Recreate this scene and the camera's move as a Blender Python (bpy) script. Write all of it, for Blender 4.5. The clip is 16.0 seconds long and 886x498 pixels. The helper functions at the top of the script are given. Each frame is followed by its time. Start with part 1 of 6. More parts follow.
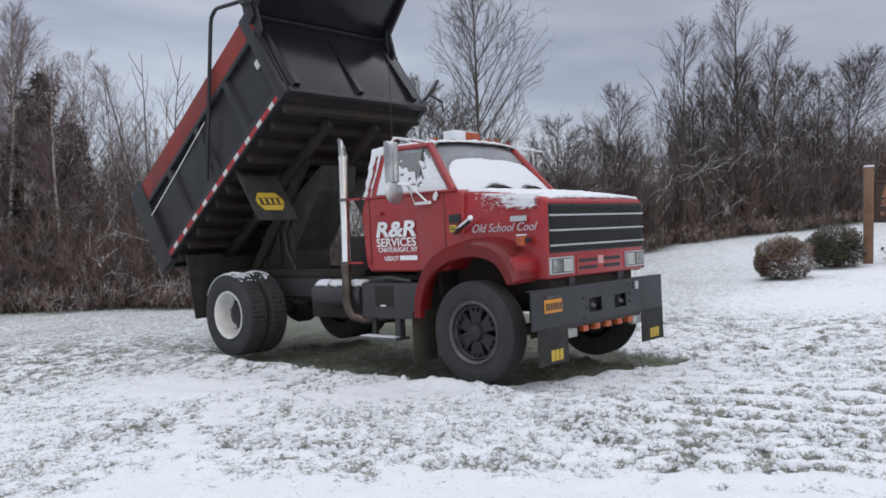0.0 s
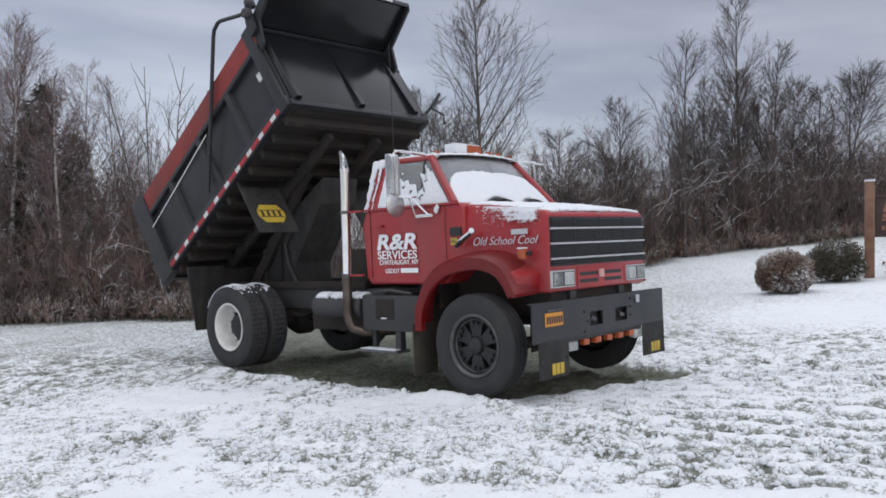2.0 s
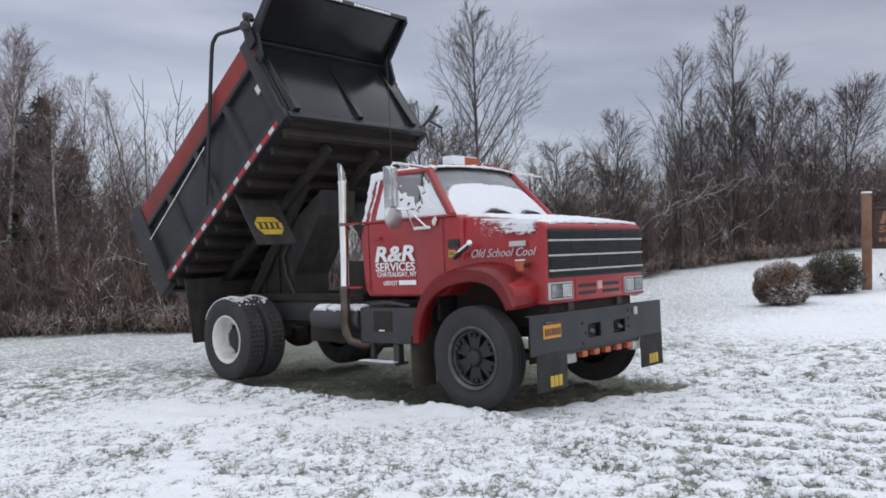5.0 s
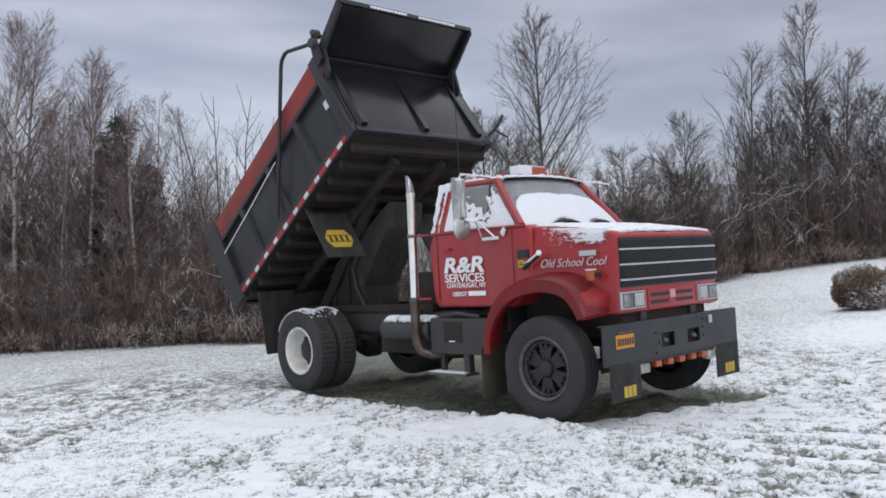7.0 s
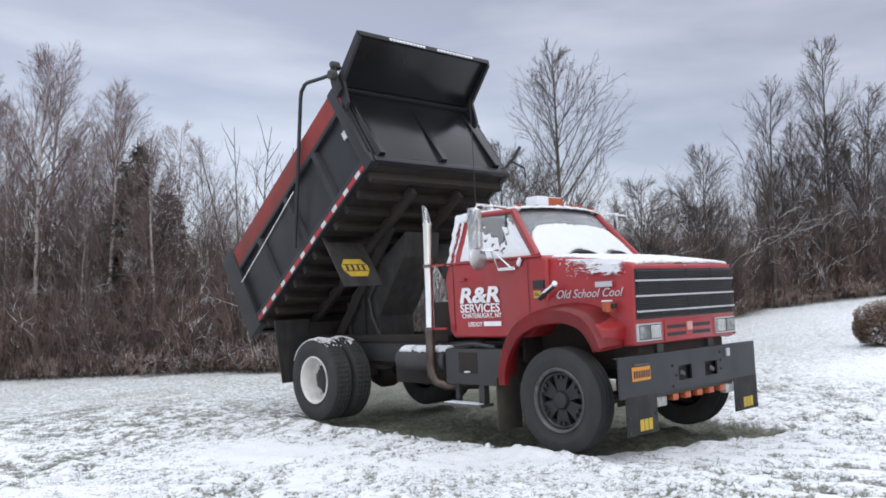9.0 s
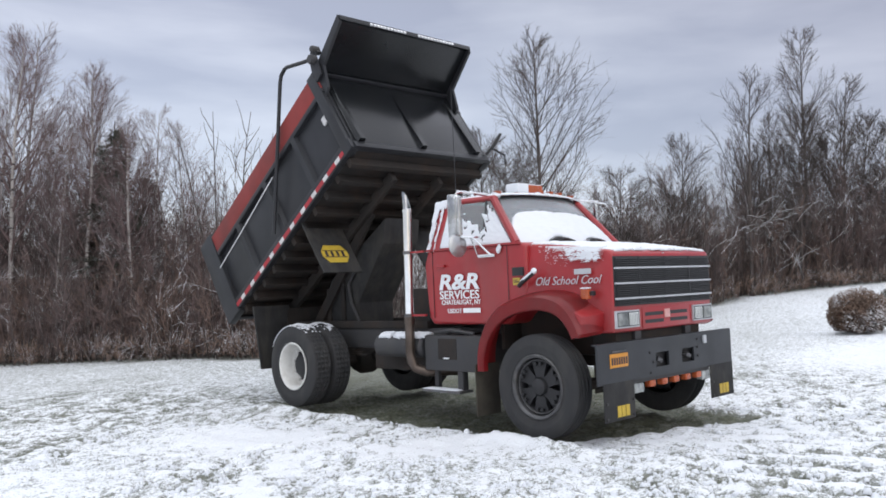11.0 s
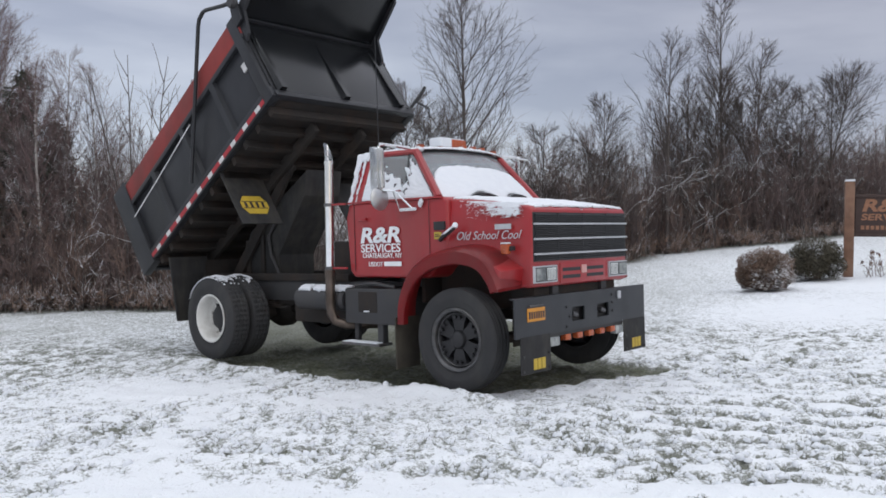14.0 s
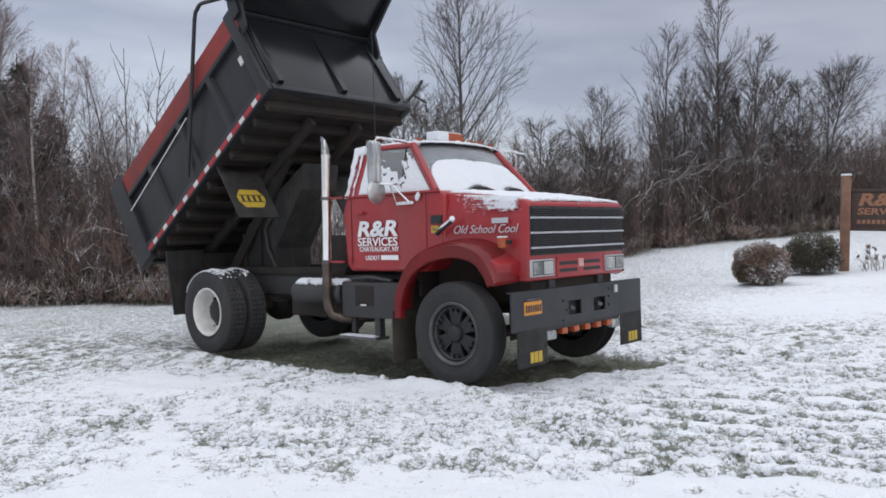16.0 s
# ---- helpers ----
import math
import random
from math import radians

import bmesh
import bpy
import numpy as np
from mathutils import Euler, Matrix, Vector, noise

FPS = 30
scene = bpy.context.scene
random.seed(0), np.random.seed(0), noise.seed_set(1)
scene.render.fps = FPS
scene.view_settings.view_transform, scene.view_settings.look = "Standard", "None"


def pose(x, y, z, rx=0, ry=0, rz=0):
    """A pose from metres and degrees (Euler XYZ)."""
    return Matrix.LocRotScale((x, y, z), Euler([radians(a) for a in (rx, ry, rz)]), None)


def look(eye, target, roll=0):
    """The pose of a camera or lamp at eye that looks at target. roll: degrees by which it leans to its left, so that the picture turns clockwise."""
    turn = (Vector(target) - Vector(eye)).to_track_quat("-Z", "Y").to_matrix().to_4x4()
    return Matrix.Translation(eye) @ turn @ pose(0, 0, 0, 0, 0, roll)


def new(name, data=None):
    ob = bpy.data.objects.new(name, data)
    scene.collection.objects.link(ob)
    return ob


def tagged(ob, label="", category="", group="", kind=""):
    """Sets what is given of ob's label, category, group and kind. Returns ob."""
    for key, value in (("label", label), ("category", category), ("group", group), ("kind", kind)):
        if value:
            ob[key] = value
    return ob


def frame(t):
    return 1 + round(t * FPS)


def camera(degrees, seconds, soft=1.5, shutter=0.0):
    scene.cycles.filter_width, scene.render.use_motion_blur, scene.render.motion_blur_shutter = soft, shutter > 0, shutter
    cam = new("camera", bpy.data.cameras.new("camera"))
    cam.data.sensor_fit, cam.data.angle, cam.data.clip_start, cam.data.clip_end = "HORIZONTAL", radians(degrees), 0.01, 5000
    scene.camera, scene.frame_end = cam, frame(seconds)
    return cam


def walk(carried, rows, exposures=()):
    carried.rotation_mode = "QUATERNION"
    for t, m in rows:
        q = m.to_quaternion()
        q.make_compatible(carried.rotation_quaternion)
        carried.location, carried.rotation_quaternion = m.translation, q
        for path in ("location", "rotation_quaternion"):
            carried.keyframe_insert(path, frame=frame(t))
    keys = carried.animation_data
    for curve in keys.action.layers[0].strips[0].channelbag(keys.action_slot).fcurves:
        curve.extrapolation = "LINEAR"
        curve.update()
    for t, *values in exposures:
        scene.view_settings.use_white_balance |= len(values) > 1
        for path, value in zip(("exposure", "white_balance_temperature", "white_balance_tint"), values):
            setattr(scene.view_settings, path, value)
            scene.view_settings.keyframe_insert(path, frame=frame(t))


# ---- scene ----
cam = camera(56.0, 16.0, soft=1.7)
# seconds, eye x y z, yaw, pitch, roll
ROWS = [
    (0.0, 0.0000, 0.0000, 1.4087, 0.001, -0.635, 0.082),
    (0.5, -0.0004, -0.0019, 1.4076, 0.070, -0.670, 0.288),
    (1.0, -0.0048, 0.0051, 1.4087, 0.151, -0.555, 0.399),
    (1.5, -0.0035, 0.0044, 1.4053, 0.168, -0.105, 0.360),
    (2.0, -0.0001, 0.0035, 1.4114, 0.067, 0.225, 0.313),
    (2.5, -0.0046, 0.0081, 1.4064, -0.163, 0.484, 0.265),
    (3.0, -0.0031, 0.0045, 1.4076, -0.208, 0.685, 0.234),
    (3.5, -0.0010, -0.0003, 1.4095, -0.243, 0.763, 0.311),
    (4.0, -0.0016, 0.0019, 1.4120, -0.148, 0.872, 0.180),
    (6.5, -0.0046, -0.0031, 1.4107, -0.087, 1.150, 0.561),
    (6.6, -0.0134, -0.0060, 1.4189, -0.219, 0.956, 0.612),
    (6.7, -0.0222, -0.0089, 1.4271, -0.296, 0.837, 0.618),
    (6.8, -0.0310, -0.0117, 1.4353, -0.381, 0.714, 0.509),
    (6.9, -0.0398, -0.0146, 1.4435, 1.916, 0.675, 0.028),
    (7.0, -0.0486, -0.0175, 1.4517, 4.339, 1.544, -0.604),
    (7.1, -0.0469, -0.0211, 1.4479, 5.902, 2.392, -0.443),
    (7.2, -0.0451, -0.0247, 1.4441, 6.670, 3.491, -0.065),
    (7.3, -0.0434, -0.0284, 1.4402, 7.420, 4.473, 0.312),
    (7.4, -0.0416, -0.0320, 1.4364, 7.438, 4.938, 0.562),
    (7.5, -0.0399, -0.0356, 1.4326, 7.281, 5.119, 0.544),
    (8.0, -0.0345, -0.0283, 1.4289, 6.303, 4.268, 0.329),
    (8.5, -0.0312, -0.0235, 1.4298, 6.093, 3.723, 0.014),
    (9.0, -0.0279, -0.0235, 1.4312, 5.555, 3.735, 0.000),
    (11.5, -0.0257, -0.0188, 1.4270, 4.103, 2.744, 0.212),
    (12.0, -0.0240, -0.0230, 1.4268, 4.068, 2.985, 0.068),
    (12.5, -0.0054, -0.0184, 1.4195, 2.861, 2.668, 0.265),
    (12.6, -0.0045, -0.0172, 1.4173, 2.087, 2.526, 0.622),
    (12.7, -0.0036, -0.0161, 1.4151, 1.351, 2.456, 0.798),
    (12.8, -0.0026, -0.0149, 1.4129, 0.595, 2.016, 0.756),
    (12.9, -0.0017, -0.0138, 1.4107, 0.202, 1.480, 0.886),
    (13.0, -0.0008, -0.0126, 1.4085, -0.139, 1.040, 0.984),
    (13.1, -0.0002, -0.0108, 1.4081, -0.251, 0.578, 1.025),
    (13.2, 0.0004, -0.0090, 1.4077, -0.391, 0.335, 1.097),
    (13.3, 0.0011, -0.0073, 1.4073, -0.432, 0.203, 1.079),
    (13.4, 0.0017, -0.0055, 1.4069, -0.595, -0.001, 0.997),
    (13.5, 0.0023, -0.0037, 1.4065, -0.731, -0.211, 1.050),
    (14.0, -0.0014, -0.0085, 1.4163, -1.081, -0.206, 1.073),
    (14.5, 0.0059, -0.0048, 1.4084, -1.108, -0.212, 0.859),
    (15.0, 0.0028, 0.0007, 1.4083, -1.348, -0.269, 0.704),
    (15.5, 0.0013, -0.0018, 1.4071, -1.446, -0.320, 0.875),
    (16.0, -0.0017, -0.0107, 1.4128, -1.302, -0.609, 1.111),
]
walk(cam, [(t, pose(x, y, z, 0, 0, yaw) @ pose(0, 0, 0, 90 + pitch, 0, 0) @ pose(0, 0, 0, 0, 0, lean)) for t, x, y, z, yaw, pitch, lean in ROWS],
     exposures=((0.0, -0.32), (4.0, -0.26), (6.8, -0.28), (7.0, -0.24), (7.3, 0.02), (7.6, 0.12), (8.0, 0.09), (9.0, 0.06), (12.5, -0.02), (12.8, -0.10), (13.0, -0.20), (13.5, -0.27), (16.0, -0.26)))

# ---- light: an overcast winter day ----
world = bpy.data.worlds.new("overcast_sky")
scene.world = world
world.use_nodes = True
wn, wl = world.node_tree.nodes, world.node_tree.links
wn.clear()
w_out = wn.new("ShaderNodeOutputWorld")
w_bg = wn.new("ShaderNodeBackground")
w_sky = wn.new("ShaderNodeTexSky")
w_sky.sky_type, w_sky.sun_disc = "NISHITA", False
w_sky.sun_elevation, w_sky.sun_rotation = radians(24), radians(150)
w_co = wn.new("ShaderNodeTexCoord")
w_sep = wn.new("ShaderNodeSeparateXYZ")
wl.new(w_co.outputs["Generated"], w_sep.inputs[0])
# cloud deck: brighter overhead than at the horizon, long flat streaks
w_el = wn.new("ShaderNodeValToRGB")
wl.new(w_sep.outputs["Z"], w_el.inputs[0])
er = w_el.color_ramp
er.elements[0].position, er.elements[0].color = 0.0, (0.57, 0.60, 0.67, 1)
er.elements[1].position, er.elements[1].color = 1.0, (1.84, 1.94, 2.07, 1)
for at, col in ((0.10, (0.54, 0.57, 0.665, 1)), (0.22, (0.455, 0.475, 0.56, 1)), (0.36, (0.43, 0.44, 0.515, 1)), (0.55, (1.25, 1.31, 1.40, 1))):
    e = er.elements.new(at)
    e.color = col
w_map = wn.new("ShaderNodeMapping")
w_map.inputs["Scale"].default_value = (1.6, 1.6, 7.0)
wl.new(w_co.outputs["Generated"], w_map.inputs[0])
w_noise = wn.new("ShaderNodeTexNoise")
w_noise.inputs["Scale"].default_value, w_noise.inputs["Detail"].default_value = 1.9, 5.0
w_noise.inputs["Roughness"].default_value, w_noise.inputs["Distortion"].default_value = 0.5, 0.15
wl.new(w_map.outputs[0], w_noise.inputs["Vector"])
w_cr = wn.new("ShaderNodeValToRGB")
wl.new(w_noise.outputs[0], w_cr.inputs[0])
w_cr.color_ramp.elements[0].position, w_cr.color_ramp.elements[0].color = 0.36, (0.80, 0.80, 0.84, 1)
w_cr.color_ramp.elements[1].position, w_cr.color_ramp.elements[1].color = 0.66, (1.22, 1.21, 1.18, 1)
w_mul = wn.new("ShaderNodeMix")
w_mul.data_type, w_mul.blend_type = "RGBA", "MULTIPLY"
w_mul.inputs["Factor"].default_value = 1.0
wl.new(w_el.outputs[0], w_mul.inputs["A"])
wl.new(w_cr.outputs[0], w_mul.inputs["B"])
# the deck thickens towards the woods behind the sign
w_az = wn.new("ShaderNodeValToRGB")
w_half = wn.new("ShaderNodeMapRange")
w_half.inputs["From Min"].default_value, w_half.inputs["From Max"].default_value = -1.0, 1.0
wl.new(w_sep.outputs["X"], w_half.inputs["Value"])
wl.new(w_half.outputs[0], w_az.inputs[0])
w_az.color_ramp.elements[0].position, w_az.color_ramp.elements[0].color = 0.30, (1.14, 1.13, 1.12, 1)
w_az.color_ramp.elements[1].position, w_az.color_ramp.elements[1].color = 0.71, (0.87, 0.85, 0.87, 1)
w_mid = w_az.color_ramp.elements.new(0.52)
w_mid.color = (1.0, 1.0, 1.0, 1)
w_thick = wn.new("ShaderNodeMix")
w_thick.data_type, w_thick.blend_type = "RGBA", "MULTIPLY"
w_thick.inputs["Factor"].default_value = 1.0
wl.new(w_mul.outputs["Result"], w_thick.inputs["A"])
wl.new(w_az.outputs[0], w_thick.inputs["B"])
w_mix = wn.new("ShaderNodeMix")
w_mix.data_type = "RGBA"
w_mix.inputs["Factor"].default_value = 0.03
wl.new(w_thick.outputs["Result"], w_mix.inputs["A"])
wl.new(w_sky.outputs[0], w_mix.inputs["B"])
wl.new(w_mix.outputs["Result"], w_bg.inputs["Color"])
w_bg.inputs["Strength"].default_value = 1.0
wl.new(w_bg.outputs[0], w_out.inputs["Surface"])

sun = new("sun", bpy.data.lights.new("sun", "SUN"))
sun.data.energy, sun.data.angle, sun.data.color = 0.55, radians(35), (1.0, 0.985, 0.97)
sun.matrix_world = look((14, -18, 16), (0, 8, 0))

# ---- materials ----


def noise_node(nt, scale, detail=4.0, rough=0.55, coord="Object", squash=None):
    co = nt.nodes.new("ShaderNodeTexCoord")
    n = nt.nodes.new("ShaderNodeTexNoise")
    n.inputs["Scale"].default_value, n.inputs["Detail"].default_value, n.inputs["Roughness"].default_value = scale, detail, rough
    if squash:
        m = nt.nodes.new("ShaderNodeMapping")
        m.inputs["Scale"].default_value = squash
        nt.links.new(co.outputs[coord], m.inputs[0])
        nt.links.new(m.outputs[0], n.inputs["Vector"])
    else:
        nt.links.new(co.outputs[coord], n.inputs["Vector"])
    return n


def ramp(nt, src, a, b, ca=(0, 0, 0, 1), cb=(1, 1, 1, 1)):
    r = nt.nodes.new("ShaderNodeValToRGB")
    r.color_ramp.elements[0].position, r.color_ramp.elements[0].color = a, ca
    r.color_ramp.elements[1].position, r.color_ramp.elements[1].color = b, cb
    nt.links.new(src, r.inputs[0])
    return r


def mixed(nt, fac, a, b):
    m = nt.nodes.new("ShaderNodeMix")
    m.data_type = "RGBA"
    for key, val in (("Factor", fac), ("A", a), ("B", b)):
        if isinstance(val, (tuple, float, int)):
            m.inputs[key].default_value = (*val, 1) if isinstance(val, tuple) and len(val) == 3 else val
        else:
            nt.links.new(val, m.inputs[key])
    return m.outputs["Result"]


def surface(name, col, col2=None, rough=0.5, metal=0.0, scale=6.0, fine=60.0, bump=0.1, dirt=None, dirt_amt=0.3, coat=0.0, rough_var=0.12, coord="Object", spec=0.5):
    """Principled material with two scales of colour variation, uneven gloss and fine relief."""
    mat = bpy.data.materials.new(name)
    mat.use_nodes = True
    nt = mat.node_tree
    p = nt.nodes["Principled BSDF"]
    col2 = col2 or tuple(c * 0.75 for c in col)
    big = noise_node(nt, scale, 5, coord=coord)
    small = noise_node(nt, fine, 3, coord=coord)
    base = mixed(nt, ramp(nt, big.outputs[0], 0.35, 0.68).outputs[0], col, col2)
    if dirt:
        streak = noise_node(nt, scale * 0.6, 6, 0.65, coord=coord, squash=(1.5, 1.5, 0.5))
        mask = nt.nodes.new("ShaderNodeMath")
        mask.operation = "MULTIPLY"
        mask.inputs[1].default_value = dirt_amt
        nt.links.new(ramp(nt, streak.outputs[0], 0.45, 0.7).outputs[0], mask.inputs[0])
        base = mixed(nt, mask.outputs[0], base, dirt)
    nt.links.new(base, p.inputs["Base Color"])
    rr = nt.nodes.new("ShaderNodeMapRange")
    rr.inputs["To Min"].default_value, rr.inputs["To Max"].default_value = max(0.02, rough - rough_var), min(1, rough + rough_var)
    nt.links.new(big.outputs[0], rr.inputs["Value"])
    nt.links.new(rr.outputs[0], p.inputs["Roughness"])
    p.inputs["Metallic"].default_value = metal
    p.inputs["Specular IOR Level"].default_value = spec
    p.inputs["Coat Weight"].default_value = coat
    p.inputs["Coat Roughness"].default_value = 0.15
    if bump:
        b = nt.nodes.new("ShaderNodeBump")
        b.inputs["Strength"].default_value, b.inputs["Distance"].default_value = bump, 0.01
        nt.links.new(small.outputs[0], b.inputs["Height"])
        nt.links.new(b.outputs[0], p.inputs["Normal"])
    return mat


def bark(name, col, col2, snow=0.35, birch=False, side=0.55):
    """Bark with a dusting of snow on the upper side of limbs."""
    mat = bpy.data.materials.new(name)
    mat.use_nodes = True
    nt = mat.node_tree
    p = nt.nodes["Principled BSDF"]
    big = noise_node(nt, 3.0, 4)
    base = mixed(nt, ramp(nt, big.outputs[0], 0.38, 0.64).outputs[0], col, col2)
    if birch:
        bands = noise_node(nt, 7.0, 3, squash=(0.6, 0.6, 3.0))
        base = mixed(nt, ramp(nt, bands.outputs[0], 0.56, 0.62).outputs[0], base, (0.05, 0.04, 0.04))
    geo = nt.nodes.new("ShaderNodeNewGeometry")
    sep = nt.nodes.new("ShaderNodeSeparateXYZ")
    nt.links.new(geo.outputs["Normal"], sep.inputs[0])
    up = ramp(nt, sep.outputs["Z"], side, side + 0.25)
    patch = noise_node(nt, 1.1, 4)
    pm = ramp(nt, patch.outputs[0], 0.62 - snow * 0.4, 0.72 - snow * 0.4)
    mul = nt.nodes.new("ShaderNodeMath")
    mul.operation = "MULTIPLY"
    nt.links.new(up.outputs[0], mul.inputs[0])
    nt.links.new(pm.outputs[0], mul.inputs[1])
    nt.links.new(mixed(nt, mul.outputs[0], base, (0.8, 0.82, 0.85)), p.inputs["Base Color"])
    p.inputs["Roughness"].default_value = 0.9
    p.inputs["Specular IOR Level"].default_value = 0.2
    return mat


RED = surface("red_truck_paint", (0.32, 0.015, 0.019), (0.265, 0.012, 0.016), 0.38, scale=2.2, fine=25, bump=0.03, dirt=(0.20, 0.06, 0.055), dirt_amt=0.45, coat=0.25)
FADED_RED = surface("faded_red_paint", (0.22, 0.022, 0.018), (0.17, 0.018, 0.015), 0.6, scale=2.5, fine=30, bump=0.06, dirt=(0.09, 0.03, 0.025), dirt_amt=0.5)
BLACK = surface("black_body_paint", (0.027, 0.028, 0.032), (0.019, 0.020, 0.023), 0.40, scale=1.8, fine=30, bump=0.05, dirt=(0.026, 0.025, 0.025), dirt_amt=0.5, rough_var=0.16, spec=0.3)
GLOSS_BLACK = surface("glossy_black_paint", (0.010, 0.011, 0.013), (0.007, 0.008, 0.009), 0.22, scale=1.8, fine=30, bump=0.03, dirt=(0.02, 0.02, 0.02), dirt_amt=0.4, rough_var=0.12, spec=0.4)
DARK_BUMPER = surface("dark_grey_bumper_paint", (0.022, 0.024, 0.029), (0.018, 0.020, 0.024), 0.45, scale=3, fine=50, bump=0.06, dirt=(0.045, 0.045, 0.045), dirt_amt=0.3)
UNDER = surface("grimy_underbody_steel", (0.030, 0.028, 0.027), (0.042, 0.037, 0.034), 0.9, scale=4, fine=40, bump=0.3, dirt=(0.075, 0.045, 0.03), dirt_amt=0.35, spec=0.15)
CHASSIS = surface("black_chassis_paint", (0.032, 0.032, 0.036), (0.044, 0.043, 0.043), 0.65, scale=5, fine=50, bump=0.2, dirt=(0.05, 0.042, 0.035), dirt_amt=0.25)
RUBBER = surface("tyre_rubber", (0.024, 0.025, 0.027), (0.033, 0.032, 0.033), 0.9, scale=5, fine=80, bump=0.25, dirt=(0.065, 0.062, 0.056), dirt_amt=0.35)
FLAP = surface("rubber_mudflap", (0.02, 0.02, 0.021), (0.013, 0.013, 0.013), 0.8, scale=5, fine=60, bump=0.1, dirt=(0.08, 0.07, 0.055), dirt_amt=0.4)
FLAP_BROWN = surface("muddy_mudflap", (0.055, 0.048, 0.036), (0.035, 0.03, 0.024), 0.85, scale=4, fine=40, bump=0.15)
WHITE_RIM = surface("white_rim_paint", (0.72, 0.72, 0.70), (0.6, 0.59, 0.56), 0.5, scale=6, fine=50, bump=0.05, dirt=(0.25, 0.22, 0.18), dirt_amt=0.4)
BLACK_RIM = surface("black_rim_paint", (0.011, 0.011, 0.013), (0.018, 0.018, 0.020), 0.6, scale=6, fine=50, bump=0.1)
GREY_STEEL = surface("worn_grey_steel", (0.16, 0.16, 0.165), (0.10, 0.10, 0.105), 0.45, metal=0.7, scale=8, fine=60, bump=0.1, dirt=(0.12, 0.08, 0.06), dirt_amt=0.4)
RING_STEEL = surface("scuffed_dark_ring_steel", (0.10, 0.10, 0.104), (0.05, 0.05, 0.053), 0.45, metal=0.4, scale=8, fine=60, bump=0.15, dirt=(0.15, 0.14, 0.12), dirt_amt=0.35)
CHROME = surface("chrome", (0.78, 0.79, 0.79), (0.66, 0.67, 0.68), 0.13, metal=1.0, scale=5, fine=40, bump=0.01, rough_var=0.06)
RUSTY_PIPE = surface("heat_stained_pipe", (0.13, 0.105, 0.09), (0.075, 0.058, 0.048), 0.4, metal=0.8, scale=5, fine=40, bump=0.1)
STAINLESS = surface("brushed_stainless", (0.55, 0.56, 0.56), (0.45, 0.46, 0.46), 0.34, metal=0.9, scale=6, fine=60, bump=0.03)
SILVER = surface("silver_trim", (0.50, 0.51, 0.53), (0.42, 0.43, 0.45), 0.35, metal=0.4, scale=8, fine=60, bump=0.03)
WHITE = surface("white_vinyl", (0.80, 0.80, 0.81), (0.72, 0.72, 0.73), 0.4, scale=8, fine=60, bump=0.02)
AMBER = surface("amber_lens", (0.42, 0.10, 0.035), (0.30, 0.060, 0.022), 0.25, scale=20, fine=120, bump=0.15)
YELLOW = surface("yellow_vinyl", (0.55, 0.39, 0.035), (0.46, 0.32, 0.035), 0.5, scale=10, fine=60, bump=0.03, dirt=(0.3, 0.22, 0.06), dirt_amt=0.3)
PLATE_ORANGE = surface("orange_plate", (0.62, 0.27, 0.03), (0.52, 0.22, 0.03), 0.45, scale=15, fine=60, bump=0.03)
NAVY = surface("dark_navy_ink", (0.03, 0.02, 0.03), None, 0.5, scale=10, bump=0)
TAPE_RED = surface("red_reflective_tape", (0.36, 0.012, 0.02), (0.30, 0.01, 0.018), 0.35, scale=10, fine=200, bump=0.1)
TAPE_WHITE = surface("white_reflective_tape", (0.62, 0.61, 0.60), (0.5, 0.49, 0.48), 0.35, scale=10, fine=200, bump=0.1)
LENS = surface("headlight_lens", (0.10, 0.11, 0.11), (0.36, 0.38, 0.37), 0.08, scale=9, fine=140, bump=0.3, coat=0.6)
LENS_BRIGHT = surface("bright_headlight_lens", (0.62, 0.64, 0.63), (0.40, 0.42, 0.41), 0.10, scale=9, fine=140, bump=0.3, coat=0.6)
GRILLE_BLACK = surface("grille_black_plastic", (0.012, 0.012, 0.014), (0.02, 0.02, 0.022), 0.55, scale=8, fine=60, bump=0.05)
SIGN_BROWN = surface("brown_sign_board", (0.045, 0.024, 0.018), (0.035, 0.018, 0.014), 0.6, scale=5, fine=50, bump=0.1)
SIGN_LETTER = surface("carved_orange_lettering", (0.27, 0.125, 0.065), (0.20, 0.09, 0.05), 0.6, scale=12, fine=60, bump=0.05)
POST_WOOD = surface("weathered_brown_post", (0.20, 0.105, 0.065), (0.13, 0.07, 0.045), 0.8, scale=4, fine=40, bump=0.4, dirt=(0.28, 0.18, 0.13), dirt_amt=0.4)
BARK = bark("grey_brown_bark", (0.150, 0.118, 0.113), (0.102, 0.082, 0.078), 0.2)
DARK_BARK = bark("dark_grey_bark", (0.105, 0.089, 0.083), (0.070, 0.060, 0.056), 0.15)
TWIG = bark("brown_twig_bark", (0.165, 0.118, 0.110), (0.112, 0.082, 0.077), 0.2)
RUSSET = bark("russet_undergrowth", (0.200, 0.134, 0.108), (0.140, 0.098, 0.082), 0.28)
BIRCH = bark("pale_birch_bark", (0.40, 0.37, 0.35), (0.28, 0.255, 0.24), 0.2, birch=True)
BIRCH_TWIG = bark("reddish_birch_twigs", (0.180, 0.126, 0.122), (0.128, 0.092, 0.089), 0.30)
SNOW_LIMB = bark("snow_laden_limb", (0.22, 0.20, 0.19), (0.15, 0.135, 0.13), 0.98, side=-0.10)
NEEDLE = bark("dark_spruce_needles", (0.078, 0.082, 0.066), (0.052, 0.056, 0.045), 0.25)
